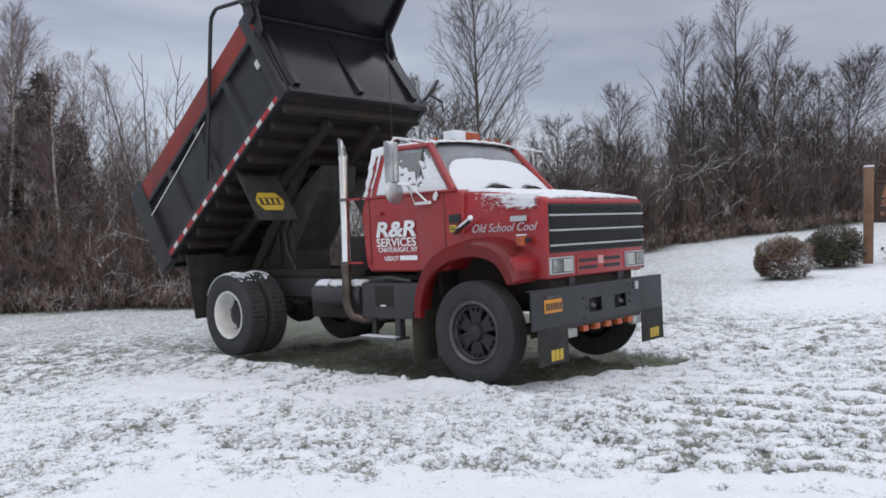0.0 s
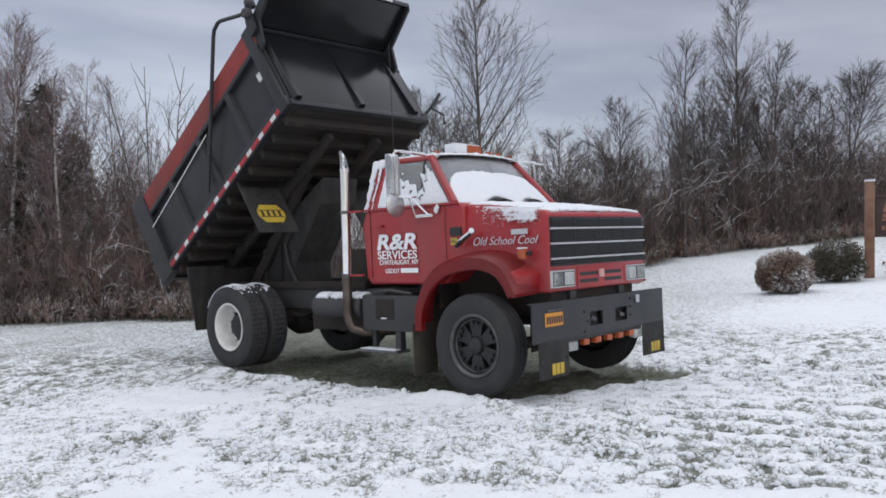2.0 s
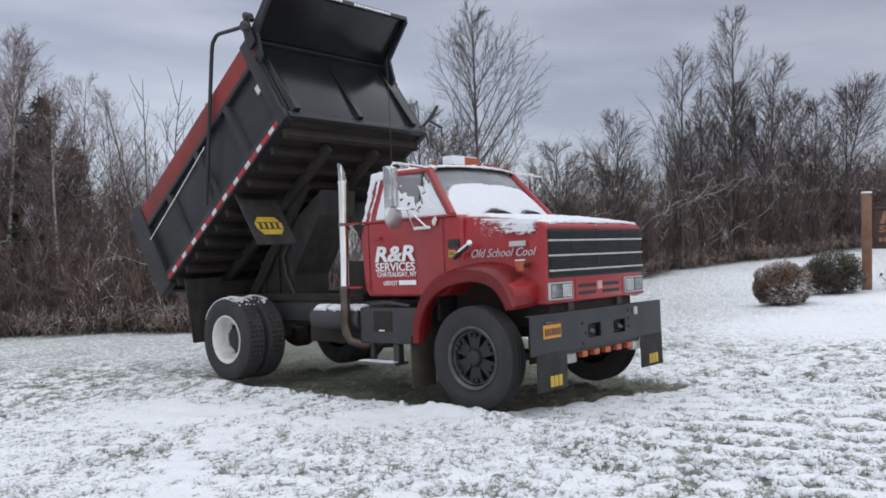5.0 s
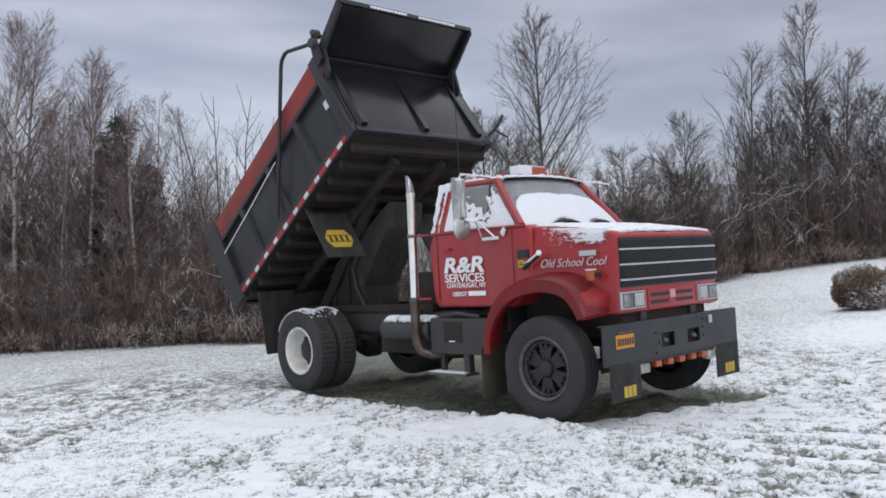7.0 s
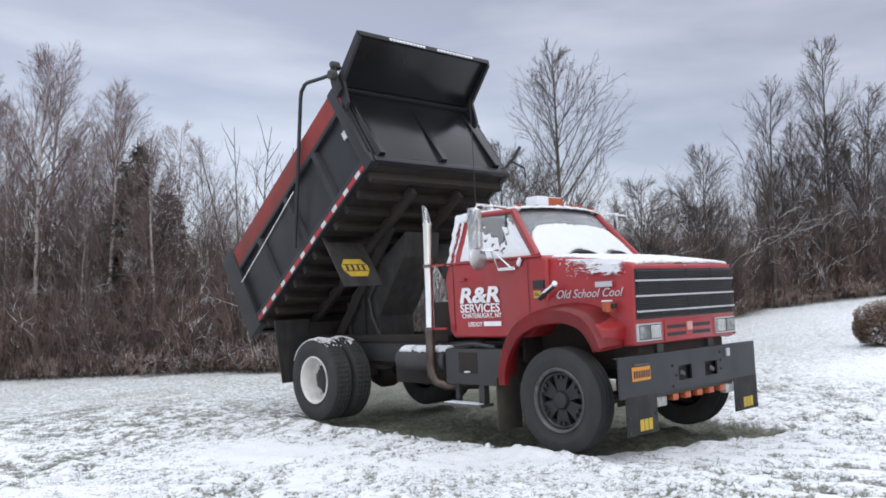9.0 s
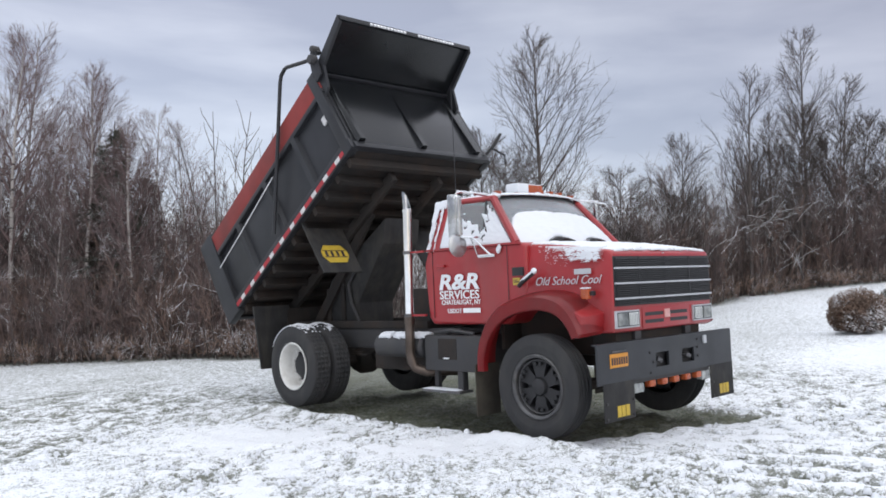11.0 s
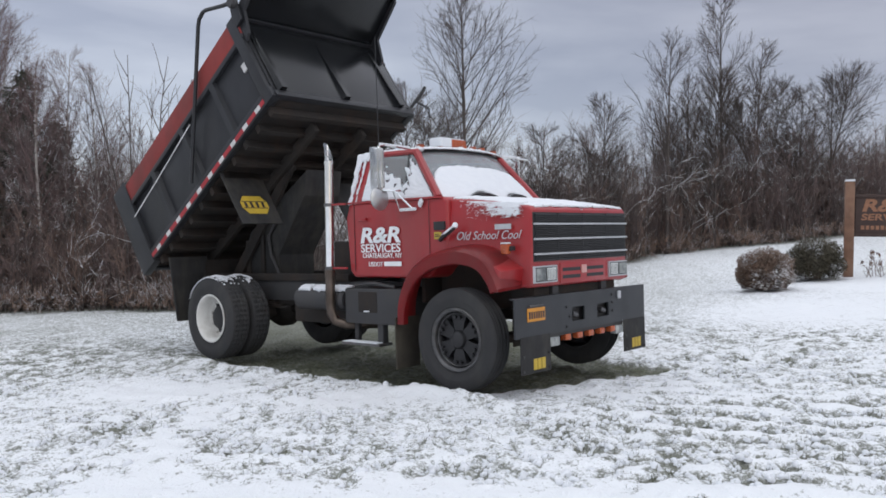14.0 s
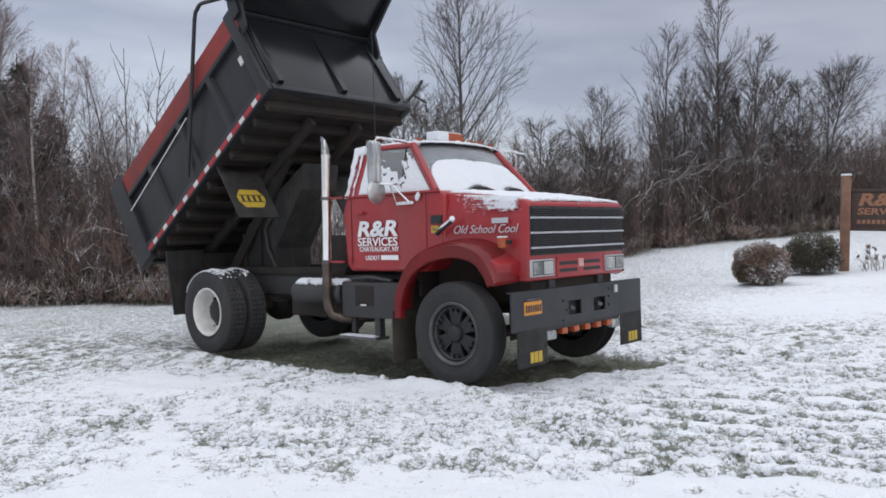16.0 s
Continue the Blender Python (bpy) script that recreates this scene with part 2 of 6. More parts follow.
BUSH_BROWN = bark("dry_brown_bush_leaves", (0.175, 0.115, 0.085), (0.105, 0.075, 0.058), 0.42)
BUSH_GREEN = bark("dark_green_bush_leaves", (0.085, 0.074, 0.052), (0.055, 0.050, 0.038), 0.36)
DRY_GRASS = bark("tan_dry_grass", (0.33, 0.215, 0.16), (0.235, 0.155, 0.12), 0.4)
GRASS = bark("winter_grass", (0.075, 0.082, 0.050), (0.150, 0.150, 0.108), 0.22)


def snow_material(name):
    mat = bpy.data.materials.new(name)
    mat.use_nodes = True
    nt = mat.node_tree
    p = nt.nodes["Principled BSDF"]
    n1, n2 = noise_node(nt, 9, 5), noise_node(nt, 90, 3)
    nt.links.new(mixed(nt, n1.outputs[0], (0.70, 0.72, 0.745), (0.63, 0.65, 0.69)), p.inputs["Base Color"])
    p.inputs["Roughness"].default_value = 0.75
    b = nt.nodes.new("ShaderNodeBump")
    b.inputs["Strength"].default_value, b.inputs["Distance"].default_value = 0.4, 0.01
    nt.links.new(n2.outputs[0], b.inputs["Height"])
    nt.links.new(b.outputs[0], p.inputs["Normal"])
    return mat


SNOW = snow_material("fresh_snow")


def glass_material(name, col, rough=0.03):
    mat = bpy.data.materials.new(name)
    mat.use_nodes = True
    p = mat.node_tree.nodes["Principled BSDF"]
    p.inputs["Base Color"].default_value = (*col, 1)
    p.inputs["Roughness"].default_value = rough
    p.inputs["Transmission Weight"].default_value = 0.85
    p.inputs["IOR"].default_value = 1.45
    n = noise_node(mat.node_tree, 5, 4)
    r = mat.node_tree.nodes.new("ShaderNodeMapRange")
    r.inputs["To Min"].default_value, r.inputs["To Max"].default_value = rough, rough + 0.12
    mat.node_tree.links.new(n.outputs[0], r.inputs["Value"])
    mat.node_tree.links.new(r.outputs[0], p.inputs["Roughness"])
    return mat


GLASS = glass_material("tinted_window_glass", (0.55, 0.58, 0.60))
INTERIOR = surface("dark_cab_interior", (0.05, 0.045, 0.045), None, 0.8, scale=6, bump=0.1)


def ground_material():
    """Thin snow over mown grass; the 'bare' attribute says where snow is missing and paints shade behind the truck."""
    mat = bpy.data.materials.new("snow_dusted_lawn")
    mat.use_nodes = True
    nt = mat.node_tree
    p = nt.nodes["Principled BSDF"]
    at = nt.nodes.new("ShaderNodeAttribute")
    at.attribute_name = "bare"
    fine, mid = noise_node(nt, 42, 3, 0.7), noise_node(nt, 13.0, 5, 0.74)
    s1 = nt.nodes.new("ShaderNodeMath")
    s1.operation = "ADD"
    nt.links.new(fine.outputs[0], s1.inputs[0])
    nt.links.new(mid.outputs[0], s1.inputs[1])
    s2 = nt.nodes.new("ShaderNodeMath")
    s2.operation = "MULTIPLY_ADD"
    nt.links.new(s1.outputs[0], s2.inputs[0])
    s2.inputs[1].default_value = 0.40
    k2 = nt.nodes.new("ShaderNodeMath")
    k2.operation = "MULTIPLY"
    k2.inputs[1].default_value = 0.27
    nt.links.new(at.outputs["Fac"], k2.inputs[0])
    nt.links.new(k2.outputs[0], s2.inputs[2])
    # steep ramp: grass specks, plus the shade of crevices between tufts put into colour
    mask = ramp(nt, s2.outputs[0], 0.500, 0.80)
    for at_, v_ in ((0.545, 0.50), (0.600, 0.85)):
        stop = mask.color_ramp.elements.new(at_)
        stop.color = (v_, v_, v_, 1)
    gcol = noise_node(nt, 22, 4)
    grass = mixed(nt, ramp(nt, gcol.outputs[0], 0.35, 0.65).outputs[0], (0.058, 0.064, 0.038), (0.135, 0.138, 0.092))
    snow = mixed(nt, noise_node(nt, 2.2, 5).outputs[0], (0.83, 0.845, 0.865), (0.755, 0.775, 0.805))
    nt.links.new(mixed(nt, mask.outputs[0], snow, grass), p.inputs["Base Color"])
    p.inputs["Roughness"].default_value = 0.85
    b = nt.nodes.new("ShaderNodeBump")
    b.inputs["Strength"].default_value, b.inputs["Distance"].default_value = 0.75, 0.03
    nt.links.new(s1.outputs[0], b.inputs["Height"])
    nt.links.new(b.outputs[0], p.inputs["Normal"])
    return mat


LAWN = ground_material()

# ---- mesh helpers ----


def quad_box(bm, x0, x1, y0, y1, z0, z1, m=None, bevel=0.0):
    """A box between two corners, optionally with rounded edges, placed by m."""
    made = bmesh.ops.create_cube(bm, size=1.0)
    vs = made["verts"]
    t = Matrix.Translation(((x0 + x1) / 2, (y0 + y1) / 2, (z0 + z1) / 2)) @ Matrix.Diagonal((abs(x1 - x0), abs(y1 - y0), abs(z1 - z0), 1))
    bmesh.ops.transform(bm, matrix=(m @ t) if m else t, verts=vs)
    if bevel:
        es = list({e for v in vs for e in v.link_edges})
        bmesh.ops.bevel(bm, geom=es, offset=bevel, segments=2, affect="EDGES", profile=0.6)


def prism(bm, outline, y0, y1, bevel=0.0, segments=2):
    """A polygon in x and z drawn out along y."""
    a = [bm.verts.new((x, y0, z)) for x, z in outline]
    b = [bm.verts.new((x, y1, z)) for x, z in outline]
    n = len(a)
    fs = [bm.faces.new(a), bm.faces.new(b[::-1])]
    for i in range(n):
        fs.append(bm.faces.new((a[(i + 1) % n], a[i], b[i], b[(i + 1) % n])))
    bmesh.ops.recalc_face_normals(bm, faces=fs)
    if bevel:
        es = {e for f in fs for e in f.edges if e.calc_face_angle(0) > radians(25)}
        bmesh.ops.bevel(bm, geom=list(es), offset=bevel, segments=segments, affect="EDGES", profile=0.6)


def tube(bm, path, r, sides=10, caps=True, r_end=None):
    """A round bar along a path of points."""
    pts = [Vector(p) for p in path]
    rings = []
    up = Vector((0, 0, 1))
    for i, p in enumerate(pts):
        d = (pts[min(i + 1, len(pts) - 1)] - pts[max(i - 1, 0)]).normalized()
        ref = up if abs(d.z) < 0.9 else Vector((0, 1, 0))
        s = d.cross(ref).normalized()
        u = s.cross(d)
        rr = r if r_end is None else r + (r_end - r) * i / (len(pts) - 1)
        rings.append([bm.verts.new(p + (s * math.cos(a) + u * math.sin(a)) * rr) for a in (2 * math.pi * k / sides for k in range(sides))])
    for a, b in zip(rings, rings[1:]):
        for k in range(sides):
            f = bm.faces.new((a[k], a[(k + 1) % sides], b[(k + 1) % sides], b[k]))
            f.smooth = True
    if caps:
        bm.faces.new(rings[0][::-1])
        bm.faces.new(rings[-1])


def lathe(bm, outline, sides=48, m=None):
    """Radius and offset pairs turned round the y axis."""
    rings = []
    for r, y in outline:
        rings.append([bm.verts.new((r * math.cos(a), y, r * math.sin(a))) for a in (2 * math.pi * k / sides for k in range(sides))])
    vs = [v for ring in rings for v in ring]
    for a, b in zip(rings, rings[1:]):
        for k in range(sides):
            f = bm.faces.new((a[k], b[k], b[(k + 1) % sides], a[(k + 1) % sides]))
            f.smooth = True
    if m:
        bmesh.ops.transform(bm, matrix=m, verts=vs)
    return vs


def finish(bm, name, material, sharp=35):
    bmesh.ops.recalc_face_normals(bm, faces=bm.faces)
    me = bpy.data.meshes.new(name)
    bm.to_mesh(me)
    bm.free()
    me.materials.append(material)
    me.set_sharp_from_angle(angle=radians(sharp))
    return me


def part(name, bm, material, parent=None, label="", sharp=35):
    ob = new(name, finish(bm, name, material, sharp))
    ob.parent = parent
    return tagged(ob, label)


def shared(name, mesh, parent, m):
    ob = new(name, mesh)
    ob.parent, ob.matrix_basis = parent, m
    return ob


def thing(name, m, label, category, group="", kind=""):
    ob = new(name)
    ob.matrix_world = m
    return tagged(ob, label, category, group, kind)


def boxes(*dims, bevel=0.0, m=None):
    bm = bmesh.new()
    for d in dims:
        quad_box(bm, *d, m=m, bevel=bevel)
    return bm


def letters(text, size, m, material, parent, name="lettering", shear=0.0, bold=0.0, width=1.0, depth=0.002, label=""):
    """Raised lettering from the built-in font, as a mesh."""
    cu = bpy.data.curves.new(name, "FONT")
    cu.body, cu.size, cu.shear, cu.offset, cu.extrude = text, size, shear, bold, depth
    cu.resolution_u = 4
    tmp = bpy.data.objects.new(name, cu)
    me = bpy.data.meshes.new_from_object(tmp)
    bpy.data.objects.remove(tmp)
    x0, x1 = min(v.co.x for v in me.vertices), max(v.co.x for v in me.vertices)
    k = width / (x1 - x0)
    me.transform(Matrix.Translation((-x0 * k, 0, 0)) @ Matrix.Diagonal((k, 1, 1, 1)))
    me.materials.clear()
    me.materials.append(material)
    ob = new(name, me)
    ob.parent, ob.matrix_basis = parent, m
    return tagged(ob, label)


def snow_sheet(place, nu, nv, keep, thick, seed=0.0, lump=0.4):
    """A ragged crust of snow on a surface place(u, v); keep(u, v, n) tells where it lies."""
    bm = bmesh.new()
    grid = {}
    inside = {}
    for i in range(nu):
        for j in range(nv):
            u, v = (i + 0.5) / nu, (j + 0.5) / nv
            n = noise.fractal(Vector((u * 7 + seed, v * 7, seed)), 0.8, 2.1, 5)
            inside[i, j] = keep(u, v, n)
    e = 0.004

    def vert(i, j, top):
        key = (i, j, top)
        if key not in grid:
            u, v = i / nu, j / nv
            p = Vector(place(u, v))
            du = Vector(place(min(u + e, 1), v)) - Vector(place(max(u - e, 0), v))
            dv = Vector(place(u, min(v + e, 1))) - Vector(place(u, max(v - e, 0)))
            nn = du.cross(dv).normalized()
            near = [inside.get((a, b), False) for a in (i - 1, i) for b in (j - 1, j)]
            full = sum(near) / 4
            h = thick * (0.25 + 0.75 * full) * (1 + lump * noise.noise(Vector((u * 17 + seed, v * 17, 3.0)))) if top else 0.001
            jit = Vector((noise.noise(p * 31), noise.noise(p * 37 + Vector((5, 0, 0))), noise.noise(p * 41))) * thick * 0.3 if full < 1 else Vector()
            grid[key] = bm.verts.new(p + nn * h + jit)
        return grid[key]

    for (i, j), on in inside.items():
        if not on:
            continue
        f = bm.faces.new([vert(a, b, True) for a, b in ((i, j), (i + 1, j), (i + 1, j + 1), (i, j + 1))])
        f.smooth = True
        for a, b, c, d, di, dj in ((i, j, i + 1, j, 0, -1), (i + 1, j, i + 1, j + 1, 1, 0), (i + 1, j + 1, i, j + 1, 0, 1), (i, j + 1, i, j, -1, 0)):
            if not inside.get((i + di, j + dj), False):
                bm.faces.new((vert(a, b, True), vert(a, b, False), vert(c, d, False), vert(c, d, True))).smooth = True
    return bm


def lerp(a, b, t):
    return tuple(x + (y - x) * t for x, y in zip(a, b))


# ---- the dump truck: x forward, y to its left, z up, origin under the front axle ----
TRUCK_AT = pose(1.088, 8.725, 0.089, 1.95, -1.78, -42.11)
truck = thing("dump_truck", TRUCK_AT, "red conventional-cab dump truck with raised black box, parked on snowy grass", "dump truck")

# chassis
bm = boxes((-5.0, 0.55, -0.47, -0.39, 0.72, 0.97), (-5.0, 0.55, 0.39, 0.47, 0.72, 0.97), bevel=0.01)
for x in (-4.9, -3.4, -2.4, -1.2, 0.3):
    quad_box(bm, x - 0.06, x + 0.06, -0.4, 0.4, 0.76, 0.93)
part("chassis_frame", bm, CHASSIS, truck, "black ladder frame")
bm = bmesh.new()
tube(bm, [(-4.03, -0.95, 0.526), (-4.03, 0.95, 0.526)], 0.075, 12)
lathe(bm, [(0.02, -0.22), (0.14, -0.19), (0.2, -0.08), (0.2, 0.08), (0.14, 0.19), (0.02, 0.22)], 20, Matrix.Translation((-4.03, 0, 0.526)))
part("rear_axle", bm, UNDER, truck)
bm = bmesh.new()
tube(bm, [(-3.9, 0, 0.56), (-2.5, 0, 0.68), (-0.6, 0, 0.75)], 0.055, 10)
part("drive_shaft", bm, UNDER, truck)
bm = bmesh.new()
tube(bm, [(0, -0.9, 0.47), (0, -0.5, 0.42), (0, 0.5, 0.42), (0, 0.9, 0.47)], 0.06, 10)
part("front_axle", bm, UNDER, truck)
bm = boxes((-0.55, 0.5, -0.36, 0.36, 0.6, 1.2), (-1.35, -0.5, -0.26, 0.26, 0.55, 0.95), bevel=0.05)
part("engine_and_gearbox", bm, UNDER, truck)
for side in (-1, 1):
    bm = bmesh.new()
    for k in range(4):
        half = 0.62 - 0.12 * k
        quad_box(bm, -4.03 - half, -4.03 + half, side * 0.43 - 0.04, side * 0.43 + 0.04, 0.62 + 0.025 * k, 0.64 + 0.025 * k)
    part("leaf_spring", bm, UNDER, truck)


# wheels


def tyre_mesh(r, w, rim_r, tread_lugs):
    bm = bmesh.new()
    h = w / 2
    outline = [(rim_r - 0.012, -h * 0.72), (rim_r + 0.015, -h * 0.86), (rim_r + 0.03, -h * 0.84), (rim_r + 0.075, -h * 0.99), (r * 0.80, -h * 1.0), (r * 0.90, -h * 0.96), (r * 0.955, -h * 0.88), (r * 0.985, -h * 0.80), (r - 0.006, -h * 0.62)]
    grooves = [-0.42, 0.0, 0.42]
    ys = []
    for g in grooves:
        ys += [(r, g * h - 0.022), (r - 0.014, g * h - 0.012), (r - 0.014, g * h + 0.012), (r, g * h + 0.022)]
    outline += ys
    outline += [(a, -b) for a, b in outline[:9][::-1]]
    sides = 2 * tread_lugs or 64
    vs = lathe(bm, outline, sides)
    # shoulder blocks: every second station sinks between the lugs
    for i, v in enumerate(vs):
        rr = math.hypot(v.co.x, v.co.z)
        if tread_lugs and rr > r * 0.97 and (i % sides) % 2:
            v.co.x *= 1 - 0.016 / rr
            v.co.z *= 1 - 0.016 / rr
    return finish(bm, "tyre", RUBBER)


def dish_mesh(rim_r, outline, holes, material, hub):
    bm = bmesh.new()
    lathe(bm, outline, 56)
    for k in range(10):
        a = 2 * math.pi * k / 10
        c = Matrix.Translation((hub[0] * math.cos(a), hub[1], hub[0] * math.sin(a)))
        lathe(bm, [(0.0005, -0.025), (0.016, -0.025), (0.016, 0.01)], 6, c)
    return finish(bm, "rim", material)


F_TYRE = tyre_mesh(0.494, 0.245, 0.305, 0)
R_TYRE = tyre_mesh(0.527, 0.265, 0.300, 52)
# outer side of every wheel faces -y
F_RING = finish((lambda b: (lathe(b, [(0.268, -0.06), (0.272, -0.095), (0.286, -0.108), (0.298, -0.112), (0.307, -0.104), (0.308, -0.08), (0.27, -0.02)], 56), b)[1])(bmesh.new()), "rim_ring", RING_STEEL)


def spoke_wheel():
    """Black cast wheel with six broad spokes and a domed hub."""
    bm = bmesh.new()
    lathe(bm, [(0.27, -0.02), (0.25, -0.055), (0.235, -0.03), (0.23, 0.05)], 48)
    lathe(bm, [(0.0005, -0.10), (0.05, -0.098), (0.075, -0.085), (0.085, -0.05), (0.10, -0.045), (0.105, 0.02)], 32)
    for k in range(6):
        m = pose(0, 0, 0, 0, 60 * k + 30, 0)
        vs = []
        for r, half, y in ((0.09, 0.050, -0.055), (0.17, 0.068, -0.055), (0.25, 0.100, -0.045)):
            vs.append([bm.verts.new(m @ Vector((r, yy, zz))) for yy, zz in ((y, -half), (y, half), (y + 0.05, half), (y + 0.05, -half))])
        for a, b in zip(vs, vs[1:]):
            for i in range(4):
                bm.faces.new((a[i], a[(i + 1) % 4], b[(i + 1) % 4], b[i]))
        bm.faces.new(vs[-1])
        for s in (-0.028, 0.028):
            lathe(bm, [(0.0005, -0.085), (0.017, -0.085), (0.017, -0.05)], 6, m @ Matrix.Translation((0.215, 0, s)))
    lathe(bm, [(0.235, 0.03), (0.0005, 0.03)], 24)
    return finish(bm, "wheel_centre", BLACK_RIM)


F_CENTRE = spoke_wheel()
F_LIP = finish((lambda b: (lathe(b, [(0.243, -0.05), (0.246, -0.066), (0.253, -0.070), (0.260, -0.064), (0.262, -0.045)], 56), b)[1])(bmesh.new()), "inner_ring", RING_STEEL)
R_RIM = dish_mesh(0.3, [(0.305, -0.115), (0.300, -0.125), (0.285, -0.122), (0.276, -0.10), (0.268, -0.05), (0.262, 0.02), (0.25, 0.055), (0.225, 0.075), (0.20, 0.08)], 10, WHITE_RIM, (0.225, 0.07))
R_CENTRE = finish((lambda b: ([lathe(b, [(0.205, 0.08), (0.15, 0.075), (0.145, 0.02), (0.12, 0.0), (0.07, -0.01), (0.0005, -0.01)], 32), [lathe(b, [(0.0005, 0.045), (0.015, 0.045), (0.015, 0.09)], 6, Matrix.Translation((0.18 * math.cos(k * 0.785), 0, 0.18 * math.sin(k * 0.785)))) for k in range(8)]], b)[1])(bmesh.new()), "hub", BLACK_RIM)
INNER_DISC = finish((lambda b: (lathe(b, [(0.305, -0.1), (0.28, -0.05), (0.25, 0.06), (0.0005, 0.07)], 40), b)[1])(bmesh.new()), "rim", BLACK_RIM)
for side in (-1, 1):
    flip = pose(0, 0, 0, 0, 0, 180) if side > 0 else Matrix()
    w = new("front_wheel")
    w.parent, w.matrix_basis = truck, pose(-0.025, side * 1.035, 0.476) @ flip
    tagged(w, "front wheel with black spoked centre and grey rim ring")
    for nm, me in (("tyre", F_TYRE), ("rim_ring", F_RING), ("inner_ring", F_LIP), ("wheel_centre", F_CENTRE)):
        shared(nm, me, w, Matrix())
    for yy, outer in ((1.07, True), (0.765, False)):
        w = new("rear_wheel")
        w.parent, w.matrix_basis = truck, pose(-4.03, side * yy, 0.526, 0, 13 * yy, 0) @ flip
        tagged(w, "outer dual wheel with deep white rim" if outer else "inner dual wheel")
        for nm, me in (("tyre", R_TYRE), *((("rim", R_RIM), ("hub", R_CENTRE)) if outer else (("rim", INNER_DISC),))):
            shared(nm, me, w, Matrix())
# snow lying on the dual tyres
for yy in (-1.07, -0.765):
    def over(u, v, yy=yy):
        a = radians(52 + 100 * (1 - u))
        h = (v - 0.5) * 0.25
        r = 0.529 - 0.02 * abs(v - 0.5) * 2
        return (-4.03 + r * math.cos(a), yy + h, 0.526 + r * math.sin(a))
    bm = snow_sheet(over, 70, 22, lambda u, v, n, yy=yy: (n + 1.15 - 2.6 * abs(u - 0.36) - (0.9 if (abs(v - 0.5) > 0.12 and int(u * 34) % 2 and u > 0.35) else 0) - (0.2 if yy > -0.9 else 0)) > -0.15, 0.014, yy * 3)
    part("snow_on_tyre", bm, SNOW, truck, "thin crust of fresh snow")

# cab: lower shell, greenhouse, roof
BELT, ROOF = 1.86, 2.37


def half_width(x):
    """The half width of cab and hood at a station along the truck."""
    return 0.975 if x < -0.45 else 0.975 - (x + 0.45) / 1.15 * 0.10


cab_low = [(-1.66, 1.12), (-1.60, 1.05), (-0.50, 1.05), (-0.46, 1.08), (-0.24, 1.30), (-0.24, 1.84), (-0.30, BELT), (-1.64, BELT), (-1.70, 1.70)]
bm = bmesh.new()
prism(bm, cab_low, -0.975, 0.975, 0.045, 3)
for v in bm.verts:
    v.co.y *= half_width(v.co.x) / 0.975 * (1 - 0.02 * max(0, 1.35 - v.co.z))
cab = part("cab", bm, RED, truck, "red steel cab")

FB, FT = (-0.43, 0.865, BELT), (-0.86, 0.715, ROOF)      # windscreen corners, left side
RB, RT = (-1.67, 0.955, BELT), (-1.64, 0.79, ROOF)       # rear corners
MB, MT = (-1.47, 0.955, BELT), (-1.44, 0.79, ROOF)       # rear edge of the door glass


def slab(bm, corners, inward, thick):
    """A thick plate through four corners."""
    a = [bm.verts.new(c) for c in corners]
    b = [bm.verts.new(Vector(c) + Vector(inward) * thick) for c in corners]
    bm.faces.new(a)
    bm.faces.new(b[::-1])
    for i in range(4):
        bm.faces.new((a[i], b[i], b[(i + 1) % 4], a[(i + 1) % 4]))


def mir(p, s):
    return (p[0], p[1] * s, p[2])


for s in (-1, 1):
    bm = bmesh.new()
    tube(bm, [mir(lerp(FB, FT, k / 6), s) for k in range(7)], 0.042, 8)
    part("windscreen_pillar", bm, RED, cab)
    bm = bmesh.new()
    slab(bm, [mir(p, s) for p in (RB, MB, MT, RT)], (0, -s, 0), 0.05)
    part("rear_pillar", bm, RED, cab)
    bm = bmesh.new()
    top = [lerp(FT, MT, k / 4) for k in range(5)]
    tube(bm, [mir(p, s) for p in top], 0.03, 8)
    part("door_top_rail", bm, RED, cab)
    a, b = lerp(FB, FT, 0.07), lerp(FB, FT, 0.94)
    bm = bmesh.new()
    slab(bm, [mir(p, s) for p in ((a[0] - 0.05, a[1], BELT + 0.02), (MB[0] + 0.01, MB[1], BELT + 0.02), (MT[0] + 0.01, MT[1], ROOF - 0.02), (b[0] - 0.05, b[1], ROOF - 0.02))], (0, -s, 0), 0.008)
    pane = part("side_window", bm, GLASS, cab, "side window glass partly crusted with snow")
    pane.visible_shadow = False
    d0, d1 = lerp(MB, FB, 0.58), lerp(MT, FT, 0.86)
    bm = bmesh.new()
    tube(bm, [mir((d0[0], d0[1] + 0.004, BELT), s), mir((d1[0], d1[1] + 0.004, ROOF - 0.02), s)], 0.012, 6)
    part("vent_window_bar", bm, GRILLE_BLACK, cab)
    # snow stuck to the side glass

    def on_glass(u, v, s=s):
        lo = lerp((MB[0] + 0.02, MB[1], BELT + 0.01), (FB[0] - 0.07, FB[1], BELT + 0.01), u)
        hi = lerp((MT[0] + 0.02, MT[1], ROOF), (FT[0] - 0.07, FT[1], ROOF), u)
        p = lerp(lo, hi, v)
        return (p[0], (p[1] + 0.003) * s, p[2])
    bm = snow_sheet(on_glass, 60, 40, lambda u, v, n: v < 0.55 + 0.22 * n + 0.12 * math.sin(u * 9) - 0.30 * (0.60 < u < 0.74) + 0.25 * max(0, u - 0.8) or (u < 0.05), -0.012 if s > 0 else 0.012, 4.0)
    part("snow_on_window", bm, SNOW, cab, "wet snow clinging to the glass")

bm = bmesh.new()
